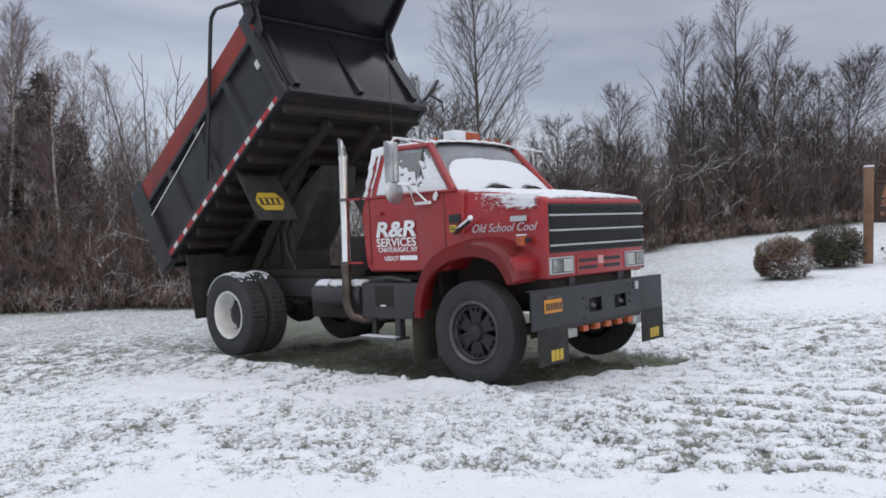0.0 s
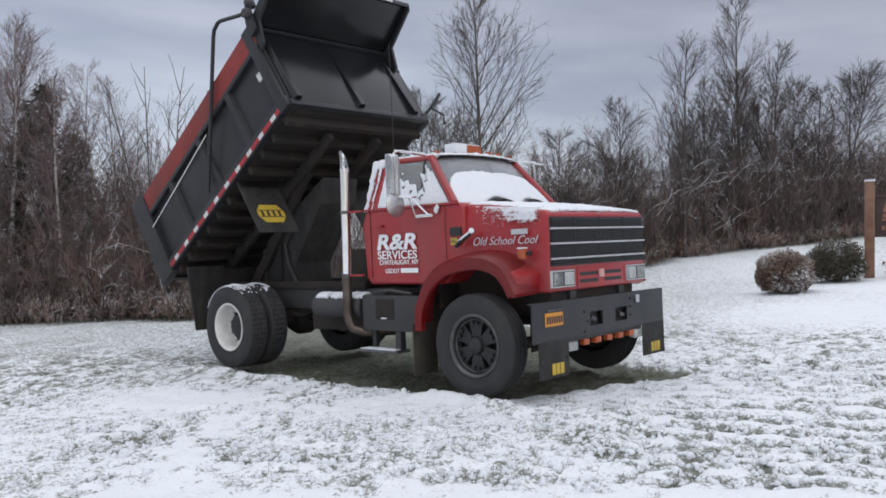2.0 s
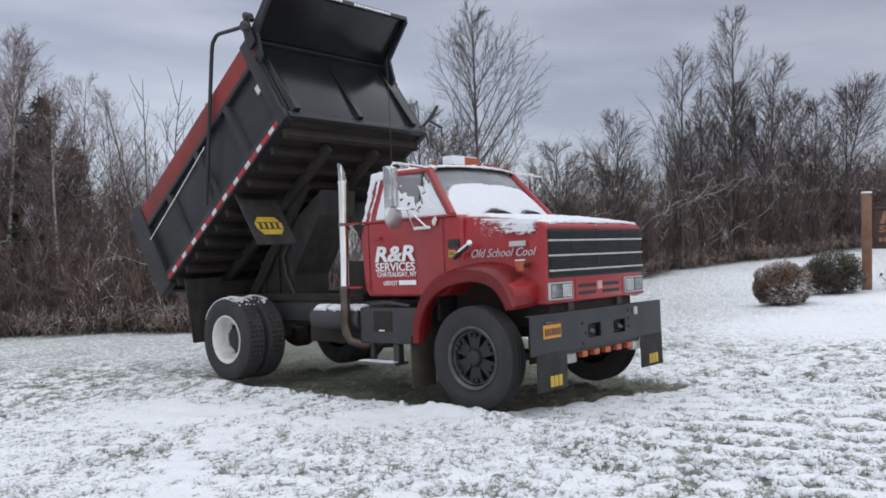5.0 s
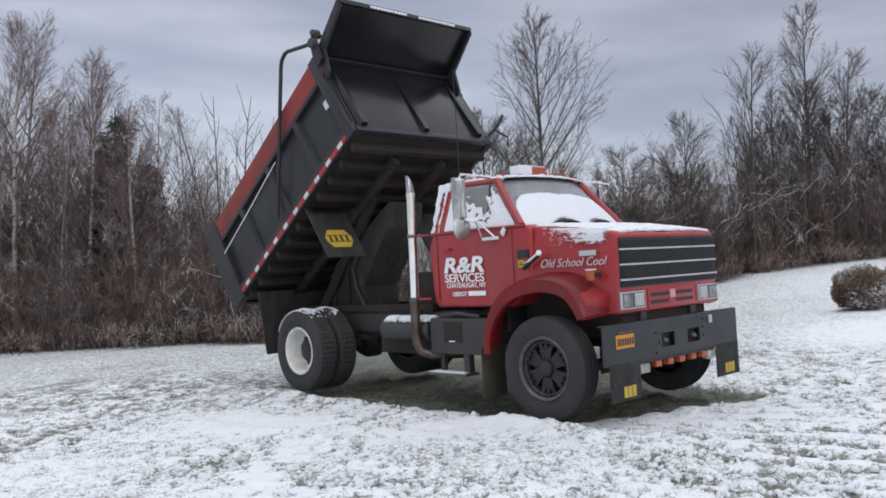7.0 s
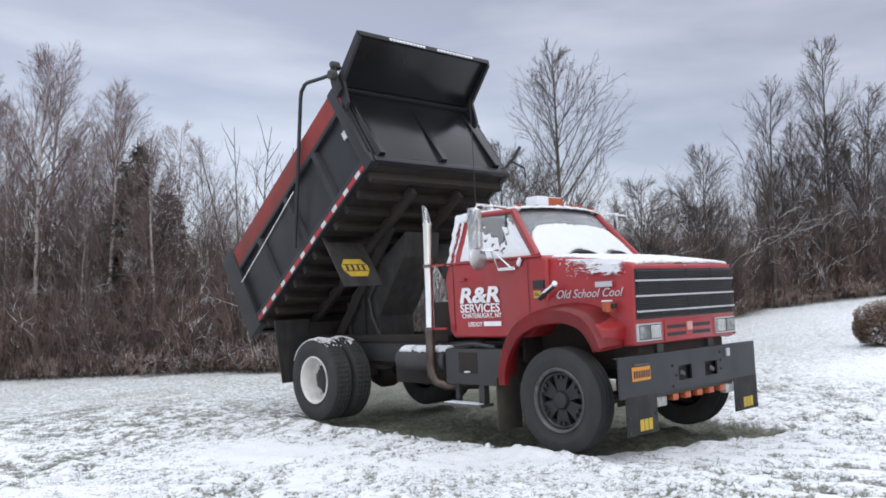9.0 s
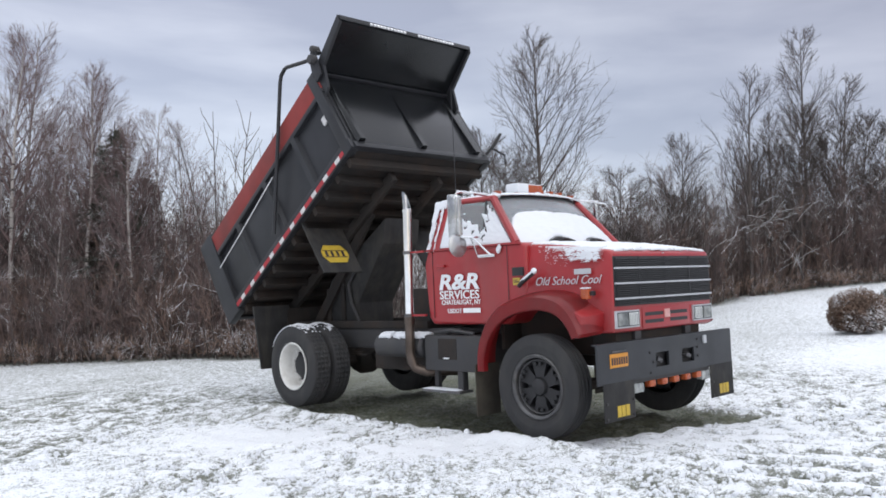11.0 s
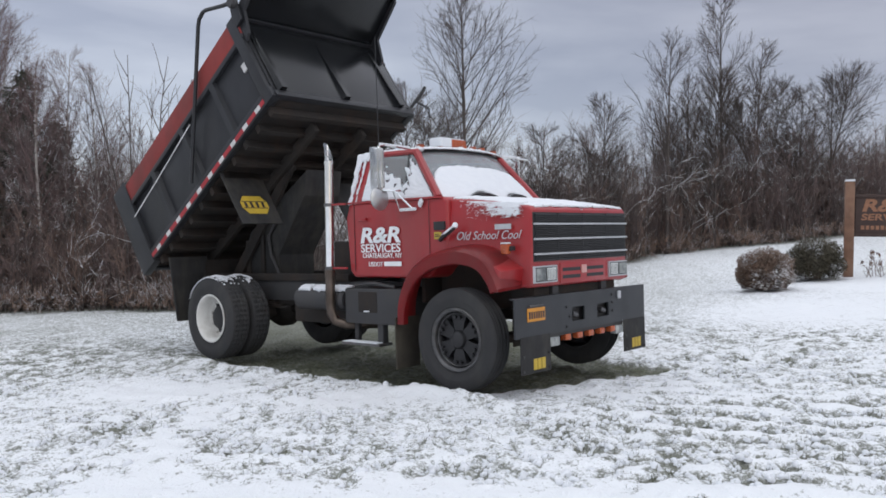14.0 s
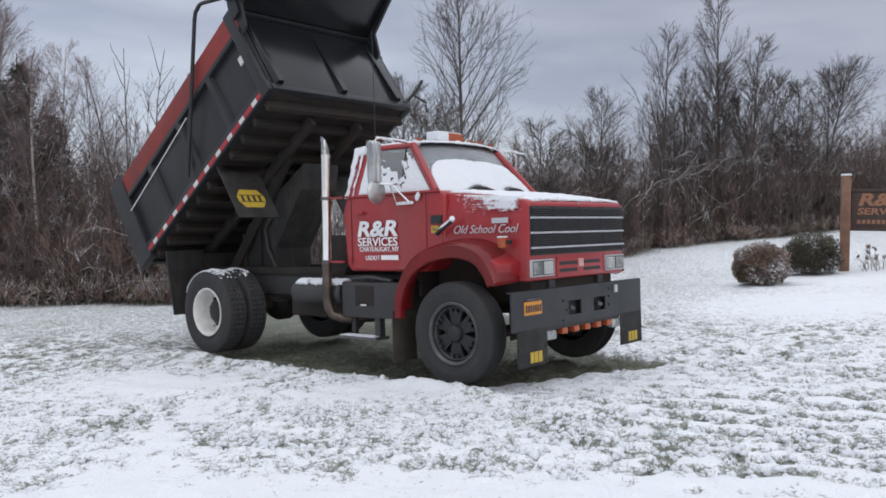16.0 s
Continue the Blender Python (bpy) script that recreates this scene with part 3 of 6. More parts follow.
slab(bm, [RB, mir(RB, -1), mir(RT, -1), RT], (1, 0, 0), 0.05)
part("cab_back_panel", bm, RED, cab)


def roof_point(u, v):
    x = -1.69 + 0.87 * u
    y = (v - 0.5) * 2
    hw = 0.805 - 0.07 * max(0, (u - 0.3) / 0.7)
    z = ROOF + 0.055 * (1 - abs(y) ** 3) * (1 - 0.5 * abs(2 * u - 1) ** 3) + 0.012
    return (x + (0.10 * (1 - y * y)) * max(0, (u - 0.3) / 0.7), y * hw, z)


bm = bmesh.new()
nu, nv = 14, 20
g = [[bm.verts.new(roof_point(i / nu, j / nv)) for j in range(nv + 1)] for i in range(nu + 1)]
for i in range(nu):
    for j in range(nv):
        bm.faces.new((g[i][j], g[i + 1][j], g[i + 1][j + 1], g[i][j + 1])).smooth = True
bmesh.ops.solidify(bm, geom=bm.faces[:], thickness=0.055)
part("roof", bm, RED, cab)
part("roof_snow", snow_sheet(roof_point, 44, 60, lambda u, v, n: n < 0.62 and (0.015 < v < 0.985), 0.022, 9.0), SNOW, cab, "crust of snow on the cab roof")


# curved windscreen
def screen(u, v, out=0.0):
    y = (u - 0.5) * 2
    lo, hi = FB, FT
    bulge = (1 - abs(y) ** 2.4)
    x = lo[0] + (hi[0] - lo[0]) * v + (0.13 - 0.02 * v) * bulge - 0.01
    hw = lo[1] + (hi[1] - lo[1]) * v - 0.02
    return (x + out, y * hw, BELT - 0.02 + (ROOF - BELT + 0.02) * v + 0.02 * bulge * v + out * 0.6)


bm = bmesh.new()
nu, nv = 24, 8
g = [[bm.verts.new(screen(i / nu, j / nv)) for j in range(nv + 1)] for i in range(nu + 1)]
for i in range(nu):
    for j in range(nv):
        bm.faces.new((g[i][j], g[i + 1][j], g[i + 1][j + 1], g[i][j + 1])).smooth = True
bmesh.ops.solidify(bm, geom=bm.faces[:], thickness=0.006)
ws = part("windscreen", bm, GLASS, cab, "curved windscreen glass")
ws.visible_shadow = False
bm = bmesh.new()
for rim in ([screen(k / 30, 0.0) for k in range(31)], [screen(k / 30, 1.0) for k in range(31)], [screen(0, k / 8) for k in range(9)], [screen(1, k / 8) for k in range(9)]):
    tube(bm, rim, 0.017, 6)
part("windscreen_seal", bm, GRILLE_BLACK, cab)
WIPERS = (0.20, 0.57)


def wiped(k, v):
    """The melted hollows in the snow round the wiper blades."""
    return any(0 < (k - a) / 0.29 < 1 and v < 0.05 + 0.15 * math.sin(math.pi * (k - a) / 0.29) for a in WIPERS)


bm = snow_sheet(lambda u, v: screen(1 - (0.012 + 0.976 * u), 0.01 + v * 0.70), 100, 36, lambda u, v, n: v < 0.95 + 0.03 * n - 0.30 * max(0, 0.35 - u) - 0.55 * abs(2 * u - 1) ** 10 and not wiped(1 - (0.012 + 0.976 * u), v - 0.05 * n), -0.022, 2.0, 0.15)
part("windscreen_snow", bm, SNOW, cab, "smooth slab of snow on the lower windscreen")
# dark dashboard, seat and floor behind the glass
part("dashboard", boxes((-0.75, -0.50, -0.84, 0.84, 1.55, 1.855), bevel=0.03), INTERIOR, cab)
part("bench_seat", boxes((-1.45, -1.2, -0.8, 0.8, 1.3, 2.05), bevel=0.05), INTERIOR, cab, "dark bench seat")
# wipers
for k in WIPERS:
    bm = bmesh.new()
    pivot = screen(k + 0.02, 0.0, 0.03)
    blade = [screen(k + 0.02 + 0.25 * q / 8, 0.025 + 0.075 * math.sin(q / 8 * math.pi) ** 0.8, 0.024) for q in range(9)]
    tube(bm, blade, 0.013, 6)
    tube(bm, [(p[0] - 0.012, p[1], p[2] - 0.012) for p in blade], 0.020, 6)
    wiper = part("wiper", bm, GRILLE_BLACK, cab, "black windscreen wiper")
    bm = bmesh.new()
    tube(bm, [pivot, lerp(pivot, blade[5], 0.55), blade[5]], 0.011, 6)
    part("wiper_arm", bm, GRILLE_BLACK, wiper)

# door seams, belt line, handle
for x0, z0 in ((-0.472, 1.10), (-1.56, 1.12)):
    part("door_seam", boxes((x0, x0 + 0.004, -0.979, -0.974, z0, 1.86)), GRILLE_BLACK, cab)
bm = boxes((-1.66, -0.30, -0.985, -0.95, 1.845, 1.867), bevel=0.005)
part("belt_moulding", bm, RED, cab)
part("door_handle", boxes((-1.47, -1.35, -1.01, -0.98, 1.66, 1.69), bevel=0.008), RED, cab)
part("cowl_vent", boxes((-0.41, -0.27, -0.982, -0.95, 1.53, 1.615), bevel=0.004), GRILLE_BLACK, cab, "small black vent panel")
bm = boxes((-0.40, -0.31, -0.984, -0.976, 1.44, 1.51))
part("warning_sticker", bm, YELLOW, cab, "small yellow sticker")
bm = boxes((-0.39, -0.32, -0.986, -0.983, 1.465, 1.475), (-0.39, -0.34, -0.986, -0.983, 1.485, 1.492))
part("sticker_bars", bm, NAVY, cab)

# lettering on the door
DOOR = -0.984
FADE = surface("silver_to_white_vinyl", (0.78, 0.79, 0.80), (0.60, 0.62, 0.65), 0.35, scale=5, fine=60, bump=0.02)
letters("R&R", 0.225, pose(-1.46, DOOR, 1.425, 90, 0, 0), FADE, cab, shear=0.18, bold=0.007, width=0.60, label="large white slanted lettering")
letters("SERVICES", 0.125, pose(-1.455, DOOR, 1.322, 90, 0, 0), WHITE, cab, bold=0.0015, width=0.585, label="white lettering")
letters("CHATEAUGAY, NY", 0.072, pose(-1.43, DOOR, 1.262, 90, 0, 0), WHITE, cab, bold=0.0005, width=0.58, label="small white lettering")
letters("USDOT", 0.066, pose(-1.34, DOOR, 1.172, 90, 0, 0), WHITE, cab, bold=0.0005, width=0.21, label="small white lettering")
bm = boxes((-1.11, -0.86, DOOR - 0.002, DOOR + 0.002, 1.174, 1.222))
part("number_bar", bm, WHITE, cab, "plain white bar")

# hood with cut-out over the wheel, sloping nose
hood_outline = [(-0.30, 1.24), (-0.22, 1.22), (0.0, 1.26), (0.22, 1.22), (0.40, 1.10), (0.47, 0.965), (0.69, 0.965), (0.70, 1.69), (0.665, 1.725), (0.35, 1.775), (0.0, 1.82), (-0.24, 1.845), (-0.30, 1.845)]
bm = bmesh.new()
prism(bm, hood_outline, -0.975, 0.975, 0.03, 3)
for v in bm.verts:
    v.co.y *= half_width(v.co.x) / 0.975 * (1 - 0.06 * max(0, (v.co.z - 1.62) / 0.2))
hood = part("hood", bm, RED, truck, "long red tilting hood")


def fender(s):
    """A flared wing over the front wheel with a rolled lip."""
    path = [(-0.70, 0.60), (-0.685, 0.80), (-0.60, 1.00), (-0.46, 1.15), (-0.26, 1.245), (0.0, 1.285), (0.20, 1.265), (0.34, 1.20), (0.44, 1.08), (0.50, 0.955)]
    fine = []
    for i in range(len(path) - 1):
        p0, p1, p2, p3 = path[max(i - 1, 0)], path[i], path[i + 1], path[min(i + 2, len(path) - 1)]
        for q in (0, 0.25, 0.5, 0.75):
            fine.append(tuple(0.5 * (2 * b + (c - a) * q + (2 * a - 5 * b + 4 * c - d) * q * q + (3 * b - a - 3 * c + d) * q ** 3) for a, b, c, d in zip(p0, p1, p2, p3)))
    path = fine + [path[-1]]
    top = len(path) - 1
    bm = bmesh.new()
    rows = []
    for i, (x, z) in enumerate(path):
        nx, nz = path[min(i + 1, top)][0] - path[max(i - 1, 0)][0], path[min(i + 1, top)][1] - path[max(i - 1, 0)][1]
        k = math.hypot(nx, nz)
        ox, oz = -nz / k, nx / k
        drop = 0.045 + 0.045 * max(0.0, oz)
        sec = [(1.13, -drop), (1.188, -drop), (1.20, 0.012 - drop), (1.203, 0.0), (1.20, 0.03), (1.17, 0.055), (1.08, 0.075), (0.98, 0.09), (0.86, 0.10)]
        rows.append([bm.verts.new((x + ox * o, s * y, z + oz * o)) for y, o in sec])
    for a, b in zip(rows, rows[1:]):
        for j in range(len(a) - 1):
            bm.faces.new((a[j], a[j + 1], b[j + 1], b[j])).smooth = True
    bmesh.ops.solidify(bm, geom=bm.faces[:], thickness=0.012)
    return bm


for s in (-1, 1):
    part("fender", fender(s), RED, hood, "flared red fender with rolled lip")
    # nose corner panel between fender and headlight
    bm = bmesh.new()
    prism(bm, [(0.46, 0.955), (0.56, 0.955), (0.60, 1.15), (0.44, 1.24), (0.36, 1.26)], s * 0.86, s * 1.15, 0.03, 2)
    for v in bm.verts:
        if abs(v.co.y) > 1.0:
            v.co.x -= 0.06
            v.co.z -= 0.02
    part("fender_nose", bm, RED, hood)
    part("inner_wing", boxes((-0.6, 0.48, s * 0.62, s * 0.66, 0.75, 1.22)), UNDER, hood)
part("firewall", boxes((-0.66, -0.62, -0.9, 0.9, 0.8, 1.15)), UNDER, truck)
# hood snow
part("hood_snow", snow_sheet(lambda u, v: ((x := -0.22 + 0.90 * u), (v - 0.5) * 2 * (half_width(x) - 0.045), 1.842 - 0.127 * ((x + 0.24) / 0.92) ** 1.3 - 0.02 * abs(2 * v - 1) ** 6 + 0.004),
     70, 80, lambda u, v, n: n < 0.75 - 0.35 * (u > 0.75) - 0.3 * (u > 0.9) and (v > 0.02 - 0.02 * n), 0.024, 12.0), SNOW, hood, "snow lying on the hood")
def side_smear(u, v, n):
    """Wiped snow: dense below the top edge and towards the nose, breaking up into fine streaks."""
    x, z = u * 9.0, v * 9.0
    fleck = noise.noise(Vector((x * 2.2 + 4, z * 6.5, 1.7))) * 0.55 + noise.noise(Vector((x * 5.5, z * 13, 8.2))) * 0.35 + 0.35 * n
    block = min(1, max(0, (u - 0.35) / 0.4)) * min(1, max(0, (0.97 - u) / 0.08)) * min(1, max(-0.3, (v - 0.14) / 0.3)) * 0.85
    return fleck + 0.75 * block + 1.6 * max(0, v - 0.72) - 1.3 * max(0, 0.35 - v) - 0.35 * (u < 0.12) > 0.26


part("hood_side_snow", snow_sheet(lambda u, v: ((x := -0.10 + 0.72 * u), -half_width(x) - 0.003 + 0.05 * max(0, v - 0.75), 1.585 + (0.22 - 0.05 * u) * v),
     150, 80, side_smear, 0.005, 21.0), SNOW, hood, "smeared snow on the hood side")
# script on the hood side
letters("Old School Cool", 0.115, pose(-0.13, -0.955, 1.425, 90, 0, 5.0), SILVER, hood, shear=0.38, bold=0.0, width=0.73, label="silver slanted script lettering")
bm = boxes((0.30, 0.49, -0.912, -0.906, 1.515, 1.565))
part("badge_bar", bm, SILVER, hood, "plain silver bar")
# hood latch handle with snow
bm = bmesh.new()
tube(bm, [(-0.31, -1.0, 1.43), (-0.24, -1.02, 1.47), (-0.12, -1.0, 1.55)], 0.022, 8)
latch = part("hood_latch", bm, GRILLE_BLACK, hood, "rubber hood latch")
bm = bmesh.new()
tube(bm, [(-0.27, -1.01, 1.468), (-0.22, -1.025, 1.495), (-0.11, -1.005, 1.568)], 0.017, 8)
tube(bm, [(-0.12, -0.99, 1.56), (-0.10, -1.015, 1.575)], 0.027, 8)
part("latch_snow", bm, SNOW, hood)
# side marker lamp
m = pose(0.48, -0.985, 1.335) @ Matrix.Diagonal((0.68, 0.68, 0.72, 1))
bm = boxes((-0.055, 0.055, -0.06, 0.05, -0.075, 0.065), m=m, bevel=0.02)
lampm = part("marker_lamp", bm, AMBER, hood, "amber marker lamp capped with snow")
part("lamp_snow", boxes((-0.055, 0.055, -0.06, 0.05, 0.06, 0.078), m=m, bevel=0.006), SNOW, lampm)
bm = boxes((0.04, 0.10, 0.0, 0.09, -0.03, 0.03), m=m, bevel=0.01)
part("lamp_bracket", bm, GRILLE_BLACK, lampm)

# grille
GX = 0.703
bm = boxes((0.66, GX, -0.855, 0.855, 1.205, 1.665), bevel=0.006)
grille = part("grille", bm, GRILLE_BLACK, hood, "black louvred grille with silver bars")
louvre = finish(boxes((0, 0.014, -0.835, 0.835, -0.005, 0.005), m=pose(0, 0, 0, 0, 20, 0)), "louvre", GRILLE_BLACK)
for k in range(24):
    shared("louvre", louvre, grille, Matrix.Translation((GX, 0, 1.225 + 0.0182 * k)))
for y in (-0.45, 0, 0.45):
    part("grille_strut", boxes((GX, GX + 0.010, y - 0.008, y + 0.008, 1.21, 1.66)), GRILLE_BLACK, grille)
for z in (1.275, 1.415, 1.555):
    part("grille_bar", boxes((GX, GX + 0.022, -0.855, 0.855, z - 0.009, z + 0.009), bevel=0.003), SILVER, grille, "silver trim bar")
part("hood_emblem", boxes((0.69, 0.706, -0.02, 0.0, 1.69, 1.70), bevel=0.003), SILVER, hood)
# lower panel with slots and emblem
bm = boxes((0.66, 0.700, -0.42, 0.42, 0.985, 1.185), bevel=0.006)
part("lower_grille_panel", bm, RED, hood)
for y0, y1 in ((-0.38, -0.06), (0.06, 0.38)):
    for z in (1.045, 1.115):
        part("air_slot", boxes((0.690, 0.7025, y0, y1, z - 0.017, z + 0.017)), GRILLE_BLACK, hood)
part("nose_emblem", boxes((0.69, 0.712, -0.045, 0.045, 1.07, 1.15), bevel=0.004), surface("faded_pink_badge", (0.55, 0.30, 0.28), (0.5, 0.22, 0.2), 0.4, bump=0), hood, "faded square badge")
for s in (-1, 1):
    hl = part("headlight", boxes((0.64, 0.712, s * 0.485, s * 0.862, 1.005, 1.165), bevel=0.006), SILVER, hood, "paired square headlight in silver bezel")
    for a, b in ((0.505, 0.665), (0.682, 0.842)):
        lens = part("lens", boxes((0.702, 0.720, s * a, s * b, 1.025, 1.145), bevel=0.012), LENS_BRIGHT if (b < 0.7) else LENS, hl, "ribbed clear lens")
        part("lens_rim", boxes((0.70, 0.7145, s * a - s * 0.006, s * b + s * 0.006, 1.019, 1.151)), GRILLE_BLACK, hl)
        for k in range(6):
            yy = s * (a + (b - a) * (k + 0.5) / 6)
            part("lens_rib", boxes((0.7195, 0.7225, yy - 0.003, yy + 0.003, 1.035, 1.135)), LENS, lens)
part("radiator_mount", boxes((0.35, 0.62, -0.75, 0.75, 0.80, 0.97), bevel=0.02), UNDER, truck)
for y in (-0.45, 0.45):
    part("tow_bracket", boxes((0.52, 0.66, y - 0.05, y + 0.05, 0.80, 0.97)), CHASSIS, truck)

# bumper: thick plate with two cut-outs, turned-back ends
BX = 0.724


def framed_plate(bm, x0, x1, ys, zs, holes):
    """A plate cut into cells; the cells named in holes stay open."""
    for i, (a, b) in enumerate(zip(ys, ys[1:])):
        for j, (c, d) in enumerate(zip(zs, zs[1:])):
            if (i, j) not in holes:
                quad_box(bm, x0, x1, a, b, c, d)


bm = bmesh.new()
framed_plate(bm, BX - 0.02, BX, [-1.2, -0.27, -0.04, 0.20, 0.43, 1.2], [0.525, 0.61, 0.745, 0.885], {(1, 1), (3, 1)})
bmesh.ops.remove_doubles(bm, verts=bm.verts, dist=0.0005)
quad_box(bm, BX - 0.06, BX - 0.02, -1.2, 1.2, 0.873, 0.885)
bumper = part("bumper", bm, DARK_BUMPER, truck, "heavy dark grey steel plate bumper")
part("bumper_backing", boxes((BX - 0.15, BX - 0.07, -0.9, 0.9, 0.56, 0.82)), CHASSIS, bumper)
for y in (-0.20, 0.33):
    bm = bmesh.new()
    tube(bm, [(BX - 0.08, y, 0.68), (BX - 0.03, y, 0.68), (BX - 0.025, y + 0.05, 0.66)], 0.025, 8)
    part("tow_hook", bm, GREY_STEEL, bumper)
bolt = finish((lambda b: (lathe(b, [(0.0005, -0.012), (0.013, -0.012), (0.013, 0.0)], 8, pose(0, 0, 0, 0, 0, 90)), b)[1])(bmesh.new()), "bolt", CHASSIS)
for y, z in ((-0.37, 0.755), (-0.31, 0.66), (-0.37, 0.565), (0.50, 0.74), (0.50, 0.655), (0.50, 0.82)):
    shared("bolt", bolt, bumper, Matrix.Translation((BX, y, z)))
for s, y0, y1 in ((-1, -1.13, -0.66), (1, 0.735, 1.20)):
    fl = part("bumper_flap", boxes((BX - 0.008, BX + 0.004, y0, y1, 0.195, 0.535), bevel=0.003), FLAP, bumper, "black hanging rubber flap")
    yc = (y0 + y1) / 2 + 0.05 * (1 if s < 0 else 0.6)
    # yellow mark: three plain strokes
    bm = bmesh.new()
    for k in range(3):
        quad_box(bm, BX + 0.004, BX + 0.007, yc - 0.095 + 0.066 * k, yc - 0.04 + 0.066 * k, 0.225, 0.325)
    part("yellow_mark", bm, YELLOW, fl, "plain yellow mark")
    for y in (y0 + 0.03, y1 - 0.03):
        for z in (0.225, 0.36):
            shared("bolt", bolt, fl, Matrix.Translation((BX + 0.006, y, z)))
plate = part("number_plate", boxes((BX, BX + 0.006, -1.02, -0.74, 0.665, 0.788), bevel=0.002), PLATE_ORANGE, bumper, "orange number plate")
bm = boxes(*[(BX + 0.006, BX + 0.008, -1.0 + 0.037 * k, -0.975 + 0.037 * k, 0.69, 0.755) for k in range(7)])
part("plate_bars", bm, NAVY, plate)
part("plate_bracket", boxes((BX, BX + 0.012, -0.99, -0.77, 0.80, 0.815)), GREY_STEEL, bumper)
for k in range(5):
    y = -0.33 + 0.2125 * k
    lm = part("amber_lamp", boxes((BX - 0.07, BX - 0.005, y - 0.049, y + 0.049, 0.432, 0.492), bevel=0.012), AMBER, bumper, "square amber lamp")
for y in (-0.56, 0.66):
    part("clear_lamp", boxes((BX - 0.07, BX - 0.003, y - 0.085, y + 0.075, 0.40, 0.49), bevel=0.014), LENS, bumper, "small clear fog lamp")
part("lamp_rail", boxes((BX - 0.09, BX - 0.02, -0.66, 0.75, 0.49, 0.525)), CHASSIS, bumper)
part("small_box", boxes((BX, BX + 0.02, 0.60, 0.66, 0.77, 0.85), bevel=0.005), SILVER, bumper)

# roof lamps and beacon
part("beacon_base", boxes((-1.06, -0.90, -0.30, 0.16, 2.43, 2.45), bevel=0.005), GRILLE_BLACK, cab)
bc = part("beacon", boxes((-1.06, -0.90, -0.27, 0.17, 2.445, 2.555), bevel=0.022), AMBER, cab, "amber roof beacon half covered with snow")
bm = boxes((-1.065, -0.892, -0.277, -0.09, 2.46, 2.562), (-1.05, -0.91, -0.10, 0.15, 2.549, 2.560), bevel=0.012)
part("beacon_snow", bm, SNOW, bc)
for y in (-0.68, -0.02, 0.16, 0.34, 0.62):
    x = roof_point(0.93, (y / 0.78 + 1) / 2)
    bm = bmesh.new()
    lathe(bm, [(0.0005, -0.03), (0.025, -0.028), (0.038, 0.0), (0.042, 0.03)], 14, Matrix.Translation((x[0] + 0.0, x[1], x[2] + 0.02)) @ pose(0, 0, 0, 90, 0, 0))
    cl = part("clearance_lamp", bm, AMBER, cab, "small amber clearance lamp")
    bm = bmesh.new()
    lathe(bm, [(0.0005, -0.062), (0.034, -0.052), (0.052, -0.018), (0.046, 0.012)], 12, Matrix.Translation((x[0] - 0.012, x[1], x[2] + 0.025)) @ pose(0, 0, 0, 90, 0, 0))
    part("lamp_snow", bm, SNOW, cl)

# mirrors


def mirror_shell(mx, my, md, mw):
    """A tall mirror case, its back swelling forward in three vertical flutes."""
    bm = bmesh.new()
    cols, rows = 24, [0.0, 0.02, 0.06, 0.5, 0.94, 0.98, 1.0]
    grid = []
    for r in rows:
        shrink = 1 - 0.35 * max(0, abs(2 * r - 1) - 0.88) / 0.12
        line = []
        for c in range(cols + 1):
            y = 2 * c / cols - 1
            swell = (1 - abs(y) ** 2.6) * 0.8 + 0.2 * abs(math.cos(1.5 * math.pi * y))
            line.append(bm.verts.new((mx - md + 2 * md * swell * shrink, my + mw * y, 1.95 + 0.435 * r)))
        grid.append(line)
    for a, b in zip(grid, grid[1:]):
        for c in range(cols):
            bm.faces.new((a[c], a[c + 1], b[c + 1], b[c])).smooth = True
    bmesh.ops.solidify(bm, geom=bm.faces[:], thickness=0.004)
    return bm


